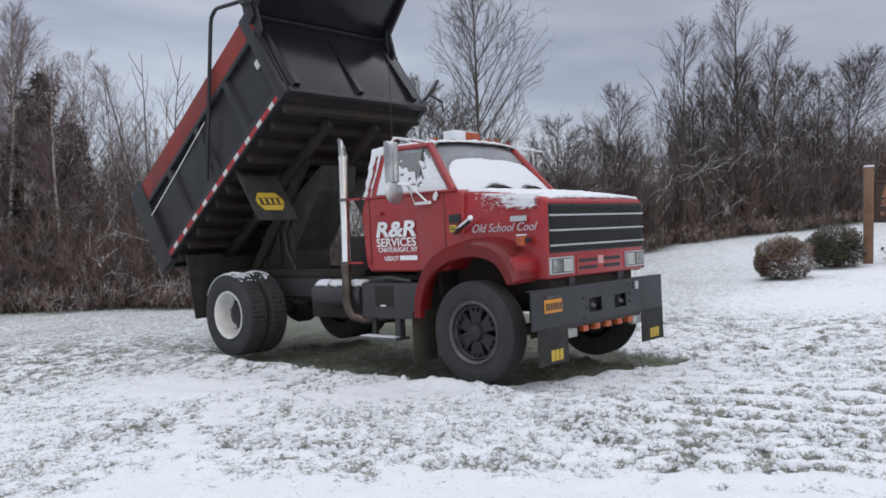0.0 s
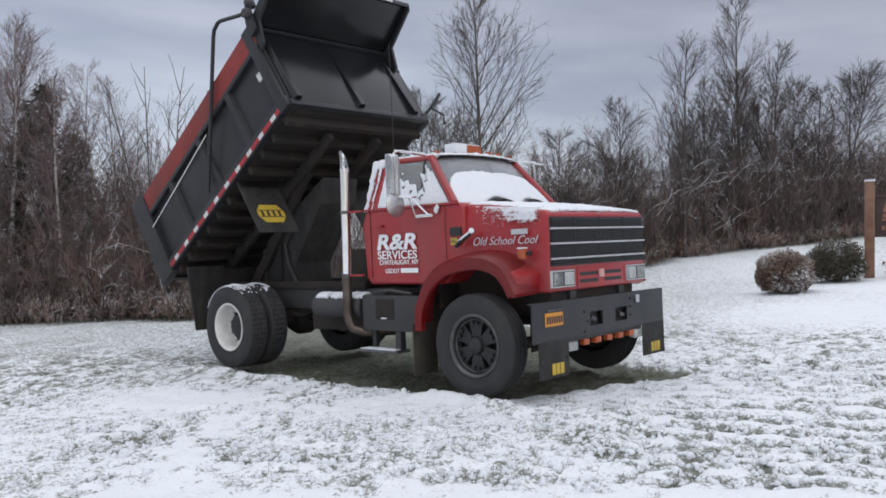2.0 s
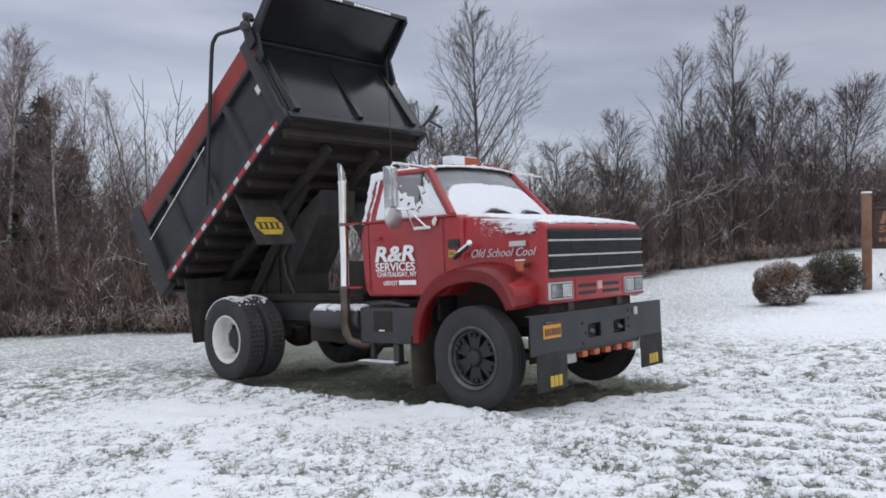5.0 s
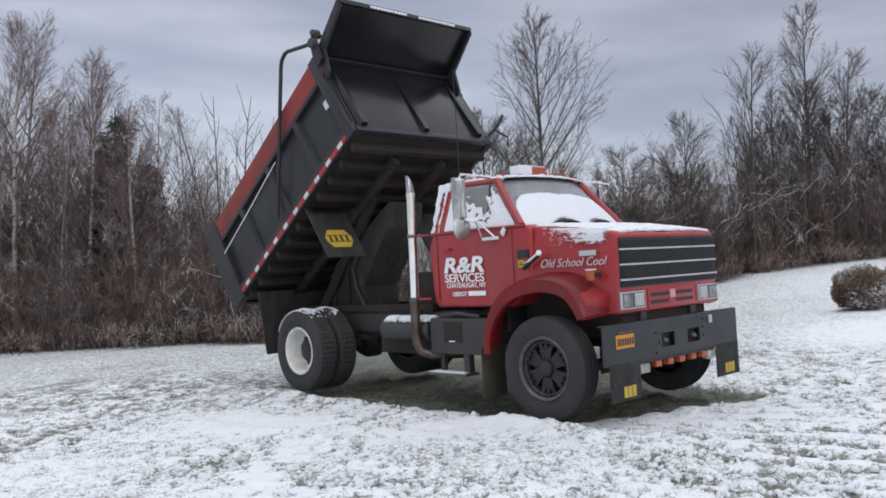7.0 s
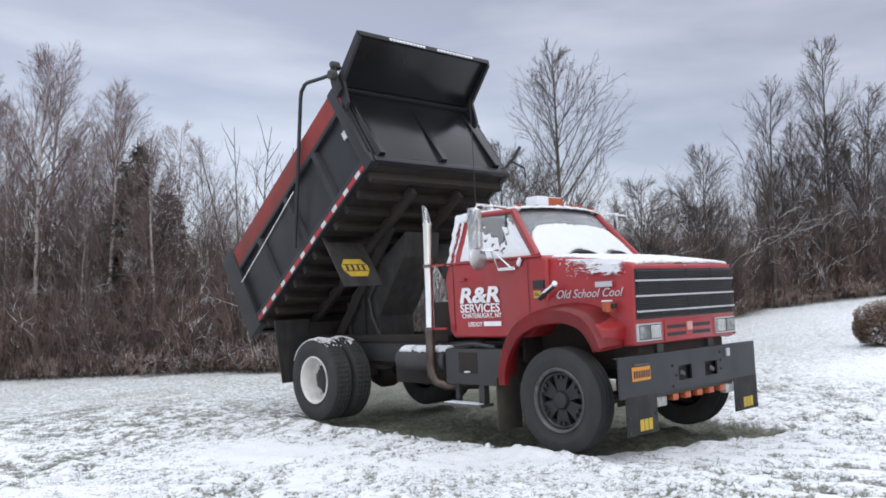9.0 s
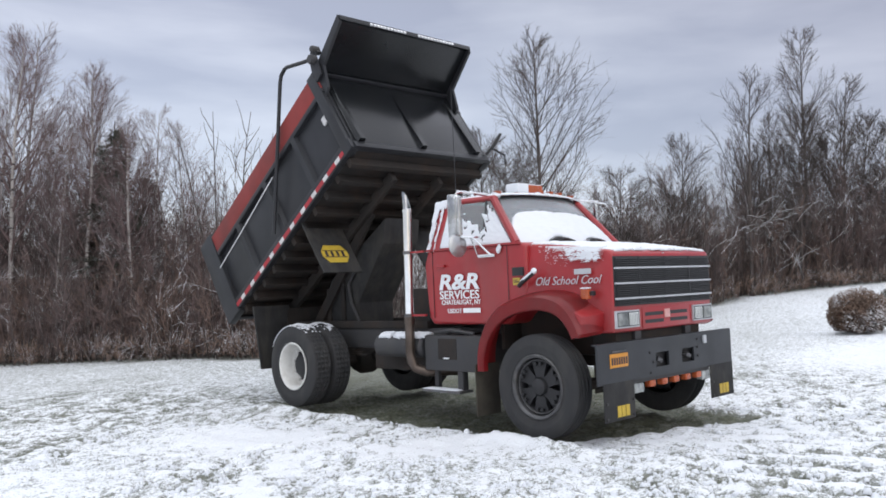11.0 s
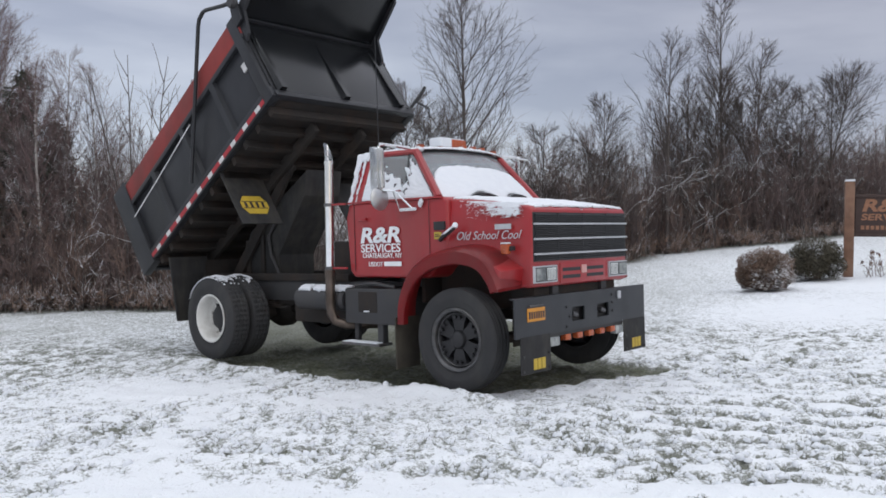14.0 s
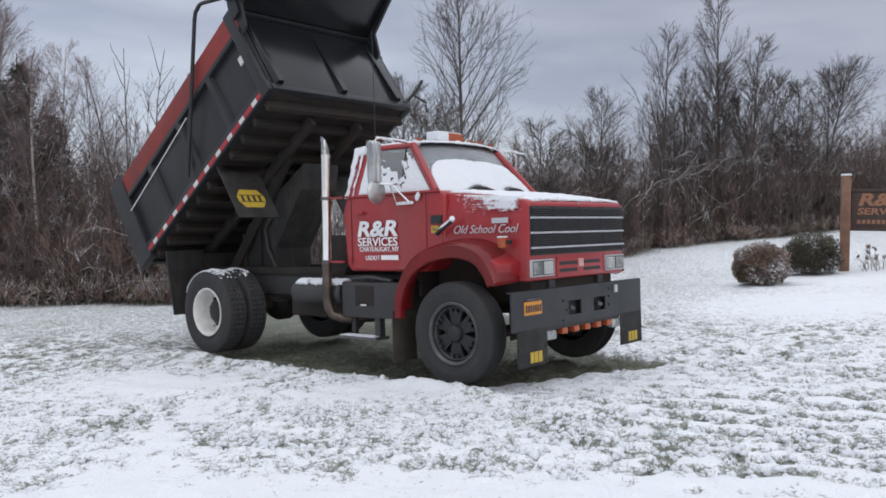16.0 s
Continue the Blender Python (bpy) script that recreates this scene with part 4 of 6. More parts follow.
for s in (-1, 1):
    my, mx = (-1.22 if s < 0 else 1.18), -0.91
    mw = 0.08 if s < 0 else 0.03
    md = 0.05 if s < 0 else 0.022
    cr = 1.0 if s < 0 else 0.2
    mirror = part("west_coast_mirror", mirror_shell(mx, my, md, mw), CHROME, truck, "tall stainless door mirror with ribbed back")
    part("mirror_glass", boxes((mx - md - 0.006, mx - md, my - mw * 0.85, my + mw * 0.85, 1.97, 2.365)), CHROME, mirror)
    bm = bmesh.new()
    lathe(bm, [(0.0005, -0.028), (0.09, -0.02), (0.125, 0.0), (0.12, 0.015)], 24, pose(mx, my, 1.87, 0, 0, 90) @ Matrix.Diagonal((cr, 1, 1, 1)))
    part("convex_mirror", bm, STAINLESS, mirror, "round convex mirror dulled by snow")
    bm = bmesh.new()
    tube(bm, [(mx, my, 1.95), (mx + 0.04, s * 1.17, 1.95), (-0.86, s * 0.95, 1.95)], 0.011, 6)
    tube(bm, [(mx, my, 2.40), (mx + 0.01, s * 1.12, 2.42), (-0.88, s * 0.78, 2.39)], 0.012, 6)
    tube(bm, [(mx, my, 1.95), (-0.80, s * 1.12, 1.94), (-0.66, s * 0.99, 1.74)], 0.010, 6)
    tube(bm, [(-0.82, s * 1.12, 1.94), (-0.82, s * 1.02, 1.74), (-0.62, s * 0.99, 1.745)], 0.010, 6)
    tube(bm, [(mx, my, 1.95), (mx, my, 2.40)], 0.012, 6)
    if s > 0:
        tube(bm, [(mx, my - 0.02, 2.405), (mx, my + 0.20, 2.40)], 0.012, 6)
    part("mirror_arm", bm, CHROME, mirror, "thin chrome mirror bracket")
    for pa, pb, rr in (((-0.83, s * 1.02, 1.752), (-0.64, s * 0.99, 1.757), 0.013), ((mx, s * 1.21, 2.418), (-0.88, s * 0.8, 2.405), 0.015), ((mx, my, 1.965), (-0.84, s * 1.13, 1.955), 0.012)):
        bm = bmesh.new()
        tube(bm, [lerp(pa, pb, k / 5) for k in range(6)], rr, 6)
        part("arm_snow", bm, SNOW, mirror)
bm = bmesh.new()
tube(bm, [(-0.91, -1.22, 2.38), (-0.912, -1.22, 2.85), (-0.92, -1.22, 3.5)], 0.004, 5)
part("whip_antenna", bm, GRILLE_BLACK, truck, "thin black whip antenna")
bm = snow_sheet(lambda u, v: (-0.60 + 0.07 * u, -0.985, 1.75 + 0.09 * v + 0.03 * u), 12, 12, lambda u, v, n: (u - .5) ** 2 + (v - .5) ** 2 < 0.2 + 0.1 * n, 0.02, 3.0)
part("door_snow", bm, SNOW, cab)
# snow streaks on the cab corner
bm = snow_sheet(lambda u, v: lerp(lerp((-1.675, -0.962, 1.84), (-1.49, -0.962, 1.84), u), lerp((-1.65, -0.798, ROOF + 0.02), (-1.46, -0.798, ROOF + 0.02), u), v), 22, 46, lambda u, v, n: (abs(u - 0.22 - 0.12 * n) < 0.12 + 0.10 * v or abs(u - 0.72 + 0.1 * n) < 0.13 * v + 0.12 * n) or v > 0.86 + 0.1 * n, 0.016, 5.0)
part("corner_snow", bm, SNOW, cab)

# exhaust stack: straight chrome pipe, its tip swept back and cut at a slant
bm = bmesh.new()
tube(bm, [(-1.895, -1.05, 1.05), (-1.862, -1.05, 2.33)], 0.050, 20)
tube(bm, [(-1.8625, -1.05, 2.30), (-1.862, -1.05, 2.33)], 0.056, 20)
rings = []
for q in range(7):
    w = q / 6
    rings.append([bm.verts.new((-1.862 - 0.012 * w * w + 0.046 * math.cos(a), -1.05 + 0.046 * math.sin(a), 2.31 + w * (0.125 - 0.105 * math.cos(a)))) for a in (2 * math.pi * k / 20 for k in range(20))])
for a, b in zip(rings, rings[1:]):
    for k in range(20):
        bm.faces.new((a[k], a[(k + 1) % 20], b[(k + 1) % 20], b[k])).smooth = True
bmesh.ops.solidify(bm, geom=[f for f in bm.faces if all(v.co.z > 2.18 and v in {x for r in rings for x in r} for v in f.verts)], thickness=0.003)
stack = part("exhaust_pipe_upper", bm, CHROME, truck, "tall chrome exhaust pipe with slanted tip")
bm = bmesh.new()
tube(bm, [(-1.893, -1.05, 1.10), (-1.90, -1.05, 0.74), (-1.89, -1.045, 0.65), (-1.85, -1.02, 0.575), (-1.77, -0.95, 0.53), (-1.55, -0.6, 0.52)], 0.054, 18)
tube(bm, [(-1.894, -1.05, 1.06), (-1.892, -1.05, 1.14)], 0.060, 18)
part("exhaust_pipe", bm, RUSTY_PIPE, stack, "heat-stained lower exhaust pipe")
for z in (1.155, 1.85):
    part("stack_bracket", boxes((-1.85, -1.62, -1.06, -1.03, z - 0.011, z + 0.011), bevel=0.004), RED, stack)
    bm = bmesh.new()
    tube(bm, [(-1.90 + 0.024 * (z - 1), -1.05, z - 0.018), (-1.90 + 0.024 * (z - 1), -1.05, z + 0.018)], 0.056, 16)
    part("stack_clamp", bm, GREY_STEEL, stack)

# tanks, battery box and step
bm = boxes((-1.72, -0.86, -1.0, -0.55, 0.555, 0.935), bevel=0.02)
tb = part("step_tank_box", bm, CHASSIS, truck, "black step box below the cab")
part("step_recess", boxes((-1.50, -1.22, -1.006, -0.98, 0.68, 0.90), bevel=0.004), UNDER, tb)
part("recess_snow", boxes((-1.40, -1.33, -1.03, -0.99, 0.685, 0.70), bevel=0.006), SNOW, tb)
bm = bmesh.new()
for x0, x1 in ((-2.62, -1.78),):
    lathe(bm, [(0.0005, x0), (0.10, x0 + 0.01), (0.13, x0 + 0.04), (0.13, x1 - 0.04), (0.10, x1 - 0.01), (0.0005, x1)], 28, pose(0, -0.88, 0.80, 0, 0, -90) @ Matrix.Diagonal((1, 1, 1, 1)))
at = part("air_tank", bm, CHASSIS, truck, "black cylindrical tank topped with snow")


def tank_top(u, v):
    a = radians(40 + 95 * v)
    return (-2.60 + 0.86 * u, -0.88 - 0.131 * math.cos(a), 0.80 + 0.131 * math.sin(a))


part("tank_snow", snow_sheet(tank_top, 60, 22, lambda u, v, n: abs(u - 0.34) > 0.03 and abs(u - 0.68) > 0.025 and v > 0.05 + 0.06 * n and u > 0.08, 0.03, 7.0), SNOW, at, "rounded snow on the tank")
bm = boxes((-1.72, -1.14, -1.06, -0.86, 0.33, 0.36), bevel=0.006)
st = part("cab_step", bm, GREY_STEEL, truck, "low step plate dusted with snow")
part("step_snow", boxes((-1.70, -1.17, -1.065, -0.93, 0.36, 0.368)), SNOW, st)
for x0, x1, y0, y1 in ((-1.24, -1.16, -0.98, -0.9), (-1.68, -1.62, -0.9, -0.85)):
    part("step_hanger", boxes((x0, x1, y0, y1, 0.34, 0.58), bevel=0.006), CHASSIS, st)
bm = bmesh.new()
tube(bm, [(-1.6, -0.95, 0.96), (-1.3, -0.97, 0.99), (-1.0, -0.95, 0.95)], 0.02, 6)
tube(bm, [(-1.55, -0.8, 0.95), (-1.2, -0.85, 1.0), (-0.95, -0.8, 0.98)], 0.015, 6)
part("air_hose", bm, CHASSIS, truck)
bm = boxes((-2.9, -1.72, -0.75, -0.2, 0.5, 0.78), bevel=0.03)
part("left_battery_box", bm, UNDER, truck)
part("fuel_tank", boxes((-2.7, -1.2, 0.52, 1.0, 0.5, 0.95), bevel=0.08), CHASSIS, truck)
part("front_mudflap", boxes((-0.80, -0.785, -1.17, -0.82, 0.14, 0.66), bevel=0.003), FLAP_BROWN, truck, "muddy brown mudflap")
part("front_mudflap", boxes((-0.80, -0.785, 0.82, 1.17, 0.14, 0.66), bevel=0.003), FLAP_BROWN, truck, "muddy brown mudflap")

# ---- raised dump box: s along the floor from the tail, w up from the floor ----
BOX = Matrix(((0.8222, 0, -0.5692, -5.49), (0, 1, 0, 0), (0.5692, 0, 0.8222, 1.24), (0, 0, 0, 1)))


def body(name, bm, mat, parent, label=""):
    bmesh.ops.transform(bm, matrix=BOX, verts=bm.verts)
    return part(name, bm, mat, parent, label)


dump = body("dump_body", boxes((-0.02, 3.45, -1.14, 1.14, -0.05, -0.01)), UNDER, truck, "raised black steel dump box with red upper sides")
for s in (-1, 1):
    wall = body("side_wall", boxes((0.0, 3.44, s * 1.10, s * 1.14, -0.01, 0.93), bevel=0.004), BLACK, dump, "black ribbed side wall")
    body("side_board", boxes((0.10, 3.44, s * 1.11, s * 1.19, 0.93, 1.21), bevel=0.008), FADED_RED, dump, "faded red upper side board")
    body("top_rail", boxes((0.0, 3.44, s * 1.10, s * 1.20, 0.87, 0.935), bevel=0.012), BLACK, dump)
    body("lower_rail", boxes((0.0, 3.44, s * 1.11, s * 1.20, -0.06, 0.09), bevel=0.01), BLACK, dump)
    for x in (0.85, 1.72, 2.58):
        bm = bmesh.new()
        a = [(x - 0.07, s * 1.14), (x + 0.07, s * 1.14), (x + 0.045, s * 1.20), (x - 0.045, s * 1.20)]
        lo = [bm.verts.new((p, q, 0.08)) for p, q in a]
        hi = [bm.verts.new((p, q, 0.88)) for p, q in a]
        bm.faces.new(lo)
        bm.faces.new(hi[::-1])
        for i in range(4):
            bm.faces.new((lo[i], lo[(i + 1) % 4], hi[(i + 1) % 4], hi[i]))
        body("side_rib", bm, BLACK, dump)
    body("rear_post", boxes((-0.18, 0.17, s * 1.10, s * 1.21, -0.10, 1.27), bevel=0.012), BLACK, dump)
    body("front_post", boxes((3.27, 3.42, s * 1.08, s * 1.205, -0.07, 1.22), bevel=0.012), BLACK, dump)
    # shield gusset
    bm = bmesh.new()
    prism(bm, [(3.40, 0.80), (3.52, 0.86), (3.62, 1.14), (4.17, 1.31), (4.19, 1.41), (3.40, 1.22)], s * 1.11 - 0.067, s * 1.11 - 0.027)
    body("shield_side", bm, BLACK, dump)
    # conspicuity tape along the floor edge
    n = 11
    for k in range(n):
        a0, a1 = 0.02 + 3.36 * k / n, 0.02 + 3.36 * (k + 1) / n
        cut = 0.36
        body("tape_red", boxes((a0 + (a1 - a0) * cut, a1, s * 1.2, s * 1.204, -0.035, 0.022)), TAPE_RED, dump)
        body("tape_white", boxes((a0, a0 + (a1 - a0) * cut, s * 1.2, s * 1.204, -0.035, 0.022)), TAPE_WHITE, dump)
    body("side_marker", boxes((3.16, 3.26, s * 1.14, s * 1.165, 0.55, 0.66), bevel=0.005), TAPE_WHITE, dump, "pale reflector")
    bm = bmesh.new()
    tube(bm, [(0.16, s * 1.23, 0.66), (1.0, s * 1.23, 0.70), (1.98, s * 1.23, 0.76)], 0.007, 6)
    body("snowy_rail", bm, SILVER if s > 0 else WHITE, dump, "thin side rail with a line of snow")
    # tarp arm
    bm = bmesh.new()
    tube(bm, [(3.58, s * 1.22, 1.30), (3.42, s * 1.24, 1.40), (3.12, s * 1.24, 1.63), (3.06, s * 1.24, 1.655), (2.95, s * 1.24, 1.645), (2.88, s * 1.24, 1.59), (1.56, s * 1.24, 0.14)], 0.025, 10)
    body("tarp_arm", bm, BLACK, dump, "bent black tarp arm")
    if s < 0:
        # pivot: a bent bracket plate, a round hub and a small motor on top
        bm = bmesh.new()
        prism(bm, [(3.44, 1.02), (3.56, 1.04), (3.62, 1.30), (3.66, 1.40), (3.58, 1.42), (3.50, 1.36), (3.44, 1.20)], -1.225, -1.195, 0.004)
        pivot_plate = body("tarp_pivot", bm, BLACK, dump, "black tarp pivot bracket at the front corner")
        bm = bmesh.new()
        lathe(bm, [(0.0005, -0.05), (0.055, -0.05), (0.062, -0.03), (0.062, 0.03), (0.0005, 0.03)], 18, Matrix.Translation((3.56, -1.235, 1.29)))
        body("pivot_hub", bm, CHASSIS, pivot_plate)
        bm = bmesh.new()
        lathe(bm, [(0.0005, -0.06), (0.035, -0.055), (0.045, -0.04), (0.045, 0.05), (0.0005, 0.05)], 14, Matrix.Translation((3.635, -1.20, 1.40)))
        quad_box(bm, 3.60, 3.66, -1.20, -1.13, 1.34, 1.42, bevel=0.008)
        body("tarp_motor", bm, CHASSIS, pivot_plate)
    # mudflap under the body
    fl = body("body_mudflap", boxes((2.03, 2.05, s * 1.16 if s < 0 else 0.56, -0.56 if s < 0 else 1.16, -0.86, -0.06), bevel=0.003), FLAP, dump, "rubber mudflap hanging under the box")
    if s < 0:
        bm = bmesh.new()
        prism(bm, [(-0.20, -0.04), (-0.13, -0.135), (0.13, -0.135), (0.20, -0.04), (0.20, 0.04), (0.13, 0.135), (-0.13, 0.135), (-0.20, 0.04)], -0.003, 0.003)
        bmesh.ops.transform(bm, matrix=Matrix.Translation((2.056, -0.87, -0.58)) @ pose(0, 0, 0, 0, 0, 90) @ Matrix.Diagonal((1, 1, 1, 1)), verts=bm.verts)
        body("yellow_badge", bm, YELLOW, fl, "plain yellow six-sided badge with dark bars")
        bm = boxes((2.058, 2.062, -1.05, -0.69, -0.535, -0.525), (2.058, 2.062, -1.05, -0.69, -0.635, -0.625), *[(2.058, 2.062, -1.02 + 0.085 * k, -0.985 + 0.085 * k, -0.62, -0.54) for k in range(4)])
        body("badge_bars", bm, NAVY, fl)
# front wall, its ribs and the cab shield
body("front_wall", boxes((3.43, 3.46, -1.10, 1.10, -0.05, 1.19), bevel=0.003), GLOSS_BLACK, dump, "glossy black front wall")
for y in (-1.03, -0.03, 0.93):
    bm = bmesh.new()
    foot = [bm.verts.new(p) for p in ((3.46, y - 0.055, 0.02), (3.46, y + 0.055, 0.02), (3.52, y + 0.035, 0.02), (3.52, y - 0.035, 0.02))]
    head = [bm.verts.new(p) for p in ((3.46, y - 0.03, 1.02), (3.46, y + 0.03, 1.02), (3.472, y + 0.02, 1.02), (3.472, y - 0.02, 1.02))]
    bm.faces.new(foot)
    bm.faces.new(head[::-1])
    for i in range(4):
        bm.faces.new((foot[i], foot[(i + 1) % 4], head[(i + 1) % 4], head[i]))
    body("front_rib", bm, GLOSS_BLACK, dump)
body("front_sill", boxes((3.38, 3.465, -1.15, 1.15, -0.065, 0.015), bevel=0.012), BLACK, dump)
bm = bmesh.new()
prism(bm, [(3.44, 1.17), (4.15, 1.36), (4.19, 1.33), (4.21, 1.39), (4.17, 1.42), (3.42, 1.22)], -1.165, 1.075, 0.004)
shield = body("cab_shield", bm, GLOSS_BLACK, dump, "black cab shield with white marks on its edge")
# added bar in lighter black: paints the bright line along the crease
body("crease_bar", boxes((3.455, 3.50, -1.09, 1.09, 1.135, 1.165), bevel=0.010), BLACK, shield, "lighter black bar drawing the crease where the shield meets the front wall")
for k in range(11):
    body("shield_mark", boxes((4.185, 4.212, -0.70 + 0.055 * k, -0.662 + 0.055 * k, 1.342, 1.370)), WHITE, shield)
for k in range(12):
    body("shield_mark", boxes((4.185, 4.212, 0.10 + 0.055 * k, 0.138 + 0.055 * k, 1.342, 1.370)), WHITE, shield)
# floor cross members and long sills below
for k in range(11):
    body("cross_member", boxes((0.18 + 0.30 * k, 0.25 + 0.30 * k, -1.12, 1.12, -0.16, -0.05)), UNDER, dump)
for y in (-0.40, 0.40):
    body("long_sill", boxes((0.0, 3.12, y - 0.035, y + 0.035, -0.24, -0.10), bevel=0.006), UNDER, dump)
# tailgate
body("tailgate", boxes((-0.10, -0.03, -1.09, 1.09, -0.08, 1.20), bevel=0.01), BLACK, dump, "closed black tailgate")
# hooks on the far front corner
bm = bmesh.new()
tube(bm, [(3.46, 1.16, 0.05), (3.60, 1.26, 0.12), (3.72, 1.34, 0.22)], 0.022, 6)
tube(bm, [(3.55, 1.22, 0.1), (3.62, 1.30, -0.1), (3.55, 1.3, -0.2)], 0.016, 6)
body("tarp_hook", bm, BLACK, dump)
# hoist: a plated frame with scissor arms on both sides
bm = bmesh.new()
prism(bm, [(-4.70, 0.98), (-3.75, 0.98), (-3.75, 1.30), (-3.20, 2.05), (-3.14, 2.38), (-4.35, 1.62)], -0.30, 0.30, 0.02)
hoist = part("hoist_frame", bm, FLAP, truck, "black plated hoist frame under the raised box")
bm = bmesh.new()
tube(bm, [(-3.70, -0.33, 1.02), (-3.86, -0.34, 1.30), (-3.92, -0.33, 1.55), (-3.75, -0.33, 1.75)], 0.020, 8)
part("hydraulic_hose", bm, CHASSIS, hoist)
for x0, z0, z1 in ((-4.42, 1.0, 1.50), (-4.10, 1.0, 1.68)):
    part("frame_rib", boxes((x0, x0 + 0.07, -0.335, -0.30, z0, z1), bevel=0.006), UNDER, hoist)
for y in (-0.37, 0.32):
    bm = bmesh.new()
    slab(bm, [(-4.75, y, 0.98), (-4.62, y, 0.90), (-3.30, y, 2.44), (-3.46, y, 2.46)], (0, 1, 0), 0.05)
    part("scissor_arm", bm, UNDER, hoist)
bm = boxes((-5.2, -2.2, -0.50, -0.36, 0.97, 1.06), (-5.2, -2.2, 0.36, 0.50, 0.97, 1.06), (-5.3, -5.0, -0.6, 0.6, 0.85, 1.25), bevel=0.01)
part("hoist_subframe", bm, UNDER, truck)
bm = boxes((-2.55, -2.2, -0.45, 0.45, 0.97, 1.45), bevel=0.03)
part("hydraulic_reservoir", bm, UNDER, truck)
for s in (-1, 1):
    bm = boxes((-4.98, -4.955, s * 1.18, s * 0.60, 0.38, 1.30))
    for v in bm.verts:
        if v.co.z < 0.5:
            v.co.y = s * (1.08 - (1.18 - abs(v.co.y)) * 0.45)
            v.co.z += 0.06
    part("rear_mudflap", bm, FLAP, truck, "black rear mudflap")

# ---- ground ----


def vnoise(x, y, seed):
    """Smooth lattice noise on arrays, about -1 to 1."""
    xi, yi = np.floor(x).astype(np.int64), np.floor(y).astype(np.int64)
    fx, fy = x - xi, y - yi
    fx, fy = fx * fx * (3 - 2 * fx), fy * fy * (3 - 2 * fy)

    def h(a, b):
        n = (a * 374761393 + b * 668265263 + seed * 1442695041) & 0x7FFFFFFF
        n = ((n ^ (n >> 13)) * 1274126177) & 0x7FFFFFFF
        return ((n ^ (n >> 16)) & 0xFFFF) / 32767.5 - 1
    return (h(xi, yi) * (1 - fx) + h(xi + 1, yi) * fx) * (1 - fy) + (h(xi, yi + 1) * (1 - fx) + h(xi + 1, yi + 1) * fx) * fy


def fbm(x, y, seed, octaves=4):
    return sum(vnoise(x * 2 ** k, y * 2 ** k, seed + k) * 0.5 ** k for k in range(octaves)) / 1.6


def lie(x, y):
    """The broad lie of the land: a lawn that rises gently to the right and into a bank."""
    x, y = np.asarray(x, float), np.asarray(y, float)
    xc, yc = np.clip(x, -40, 24), np.clip(y, -20, 32)
    bank = 0.0045 * np.clip(xc - 3, 0, None) * np.clip(yc - 6, 0, None)
    knoll = 0.033 * np.clip(yc - 20, 0, 8) * np.clip((xc - 2) / 3, 0, 1) * np.clip((13 - xc) / 5, 0, 1)
    return 0.046 * (xc + 0.32) + 0.0045 * (yc - 10) + bank + knoll


TINV = TRUCK_AT.inverted()


def in_truck(x, y):
    return TINV[0][0] * x + TINV[0][1] * y + TINV[0][3], TINV[1][0] * x + TINV[1][1] * y + TINV[1][3]


def mown(x, y):
    """Ridges left by mowing across the open side of the lawn, -1 to 1."""
    return np.sin((y * 0.91 + x * 0.42) * 17.0 + 3 * fbm(x * 0.7, y * 0.7, 5)) * np.clip((x - 0.4) / 1.6, 0, 1) * np.clip((9.5 - y) / 3, 0, 1) * np.clip(0.8 + 0.9 * fbm(x * 0.9, y * 0.9, 17, 2), 0.2, 1)


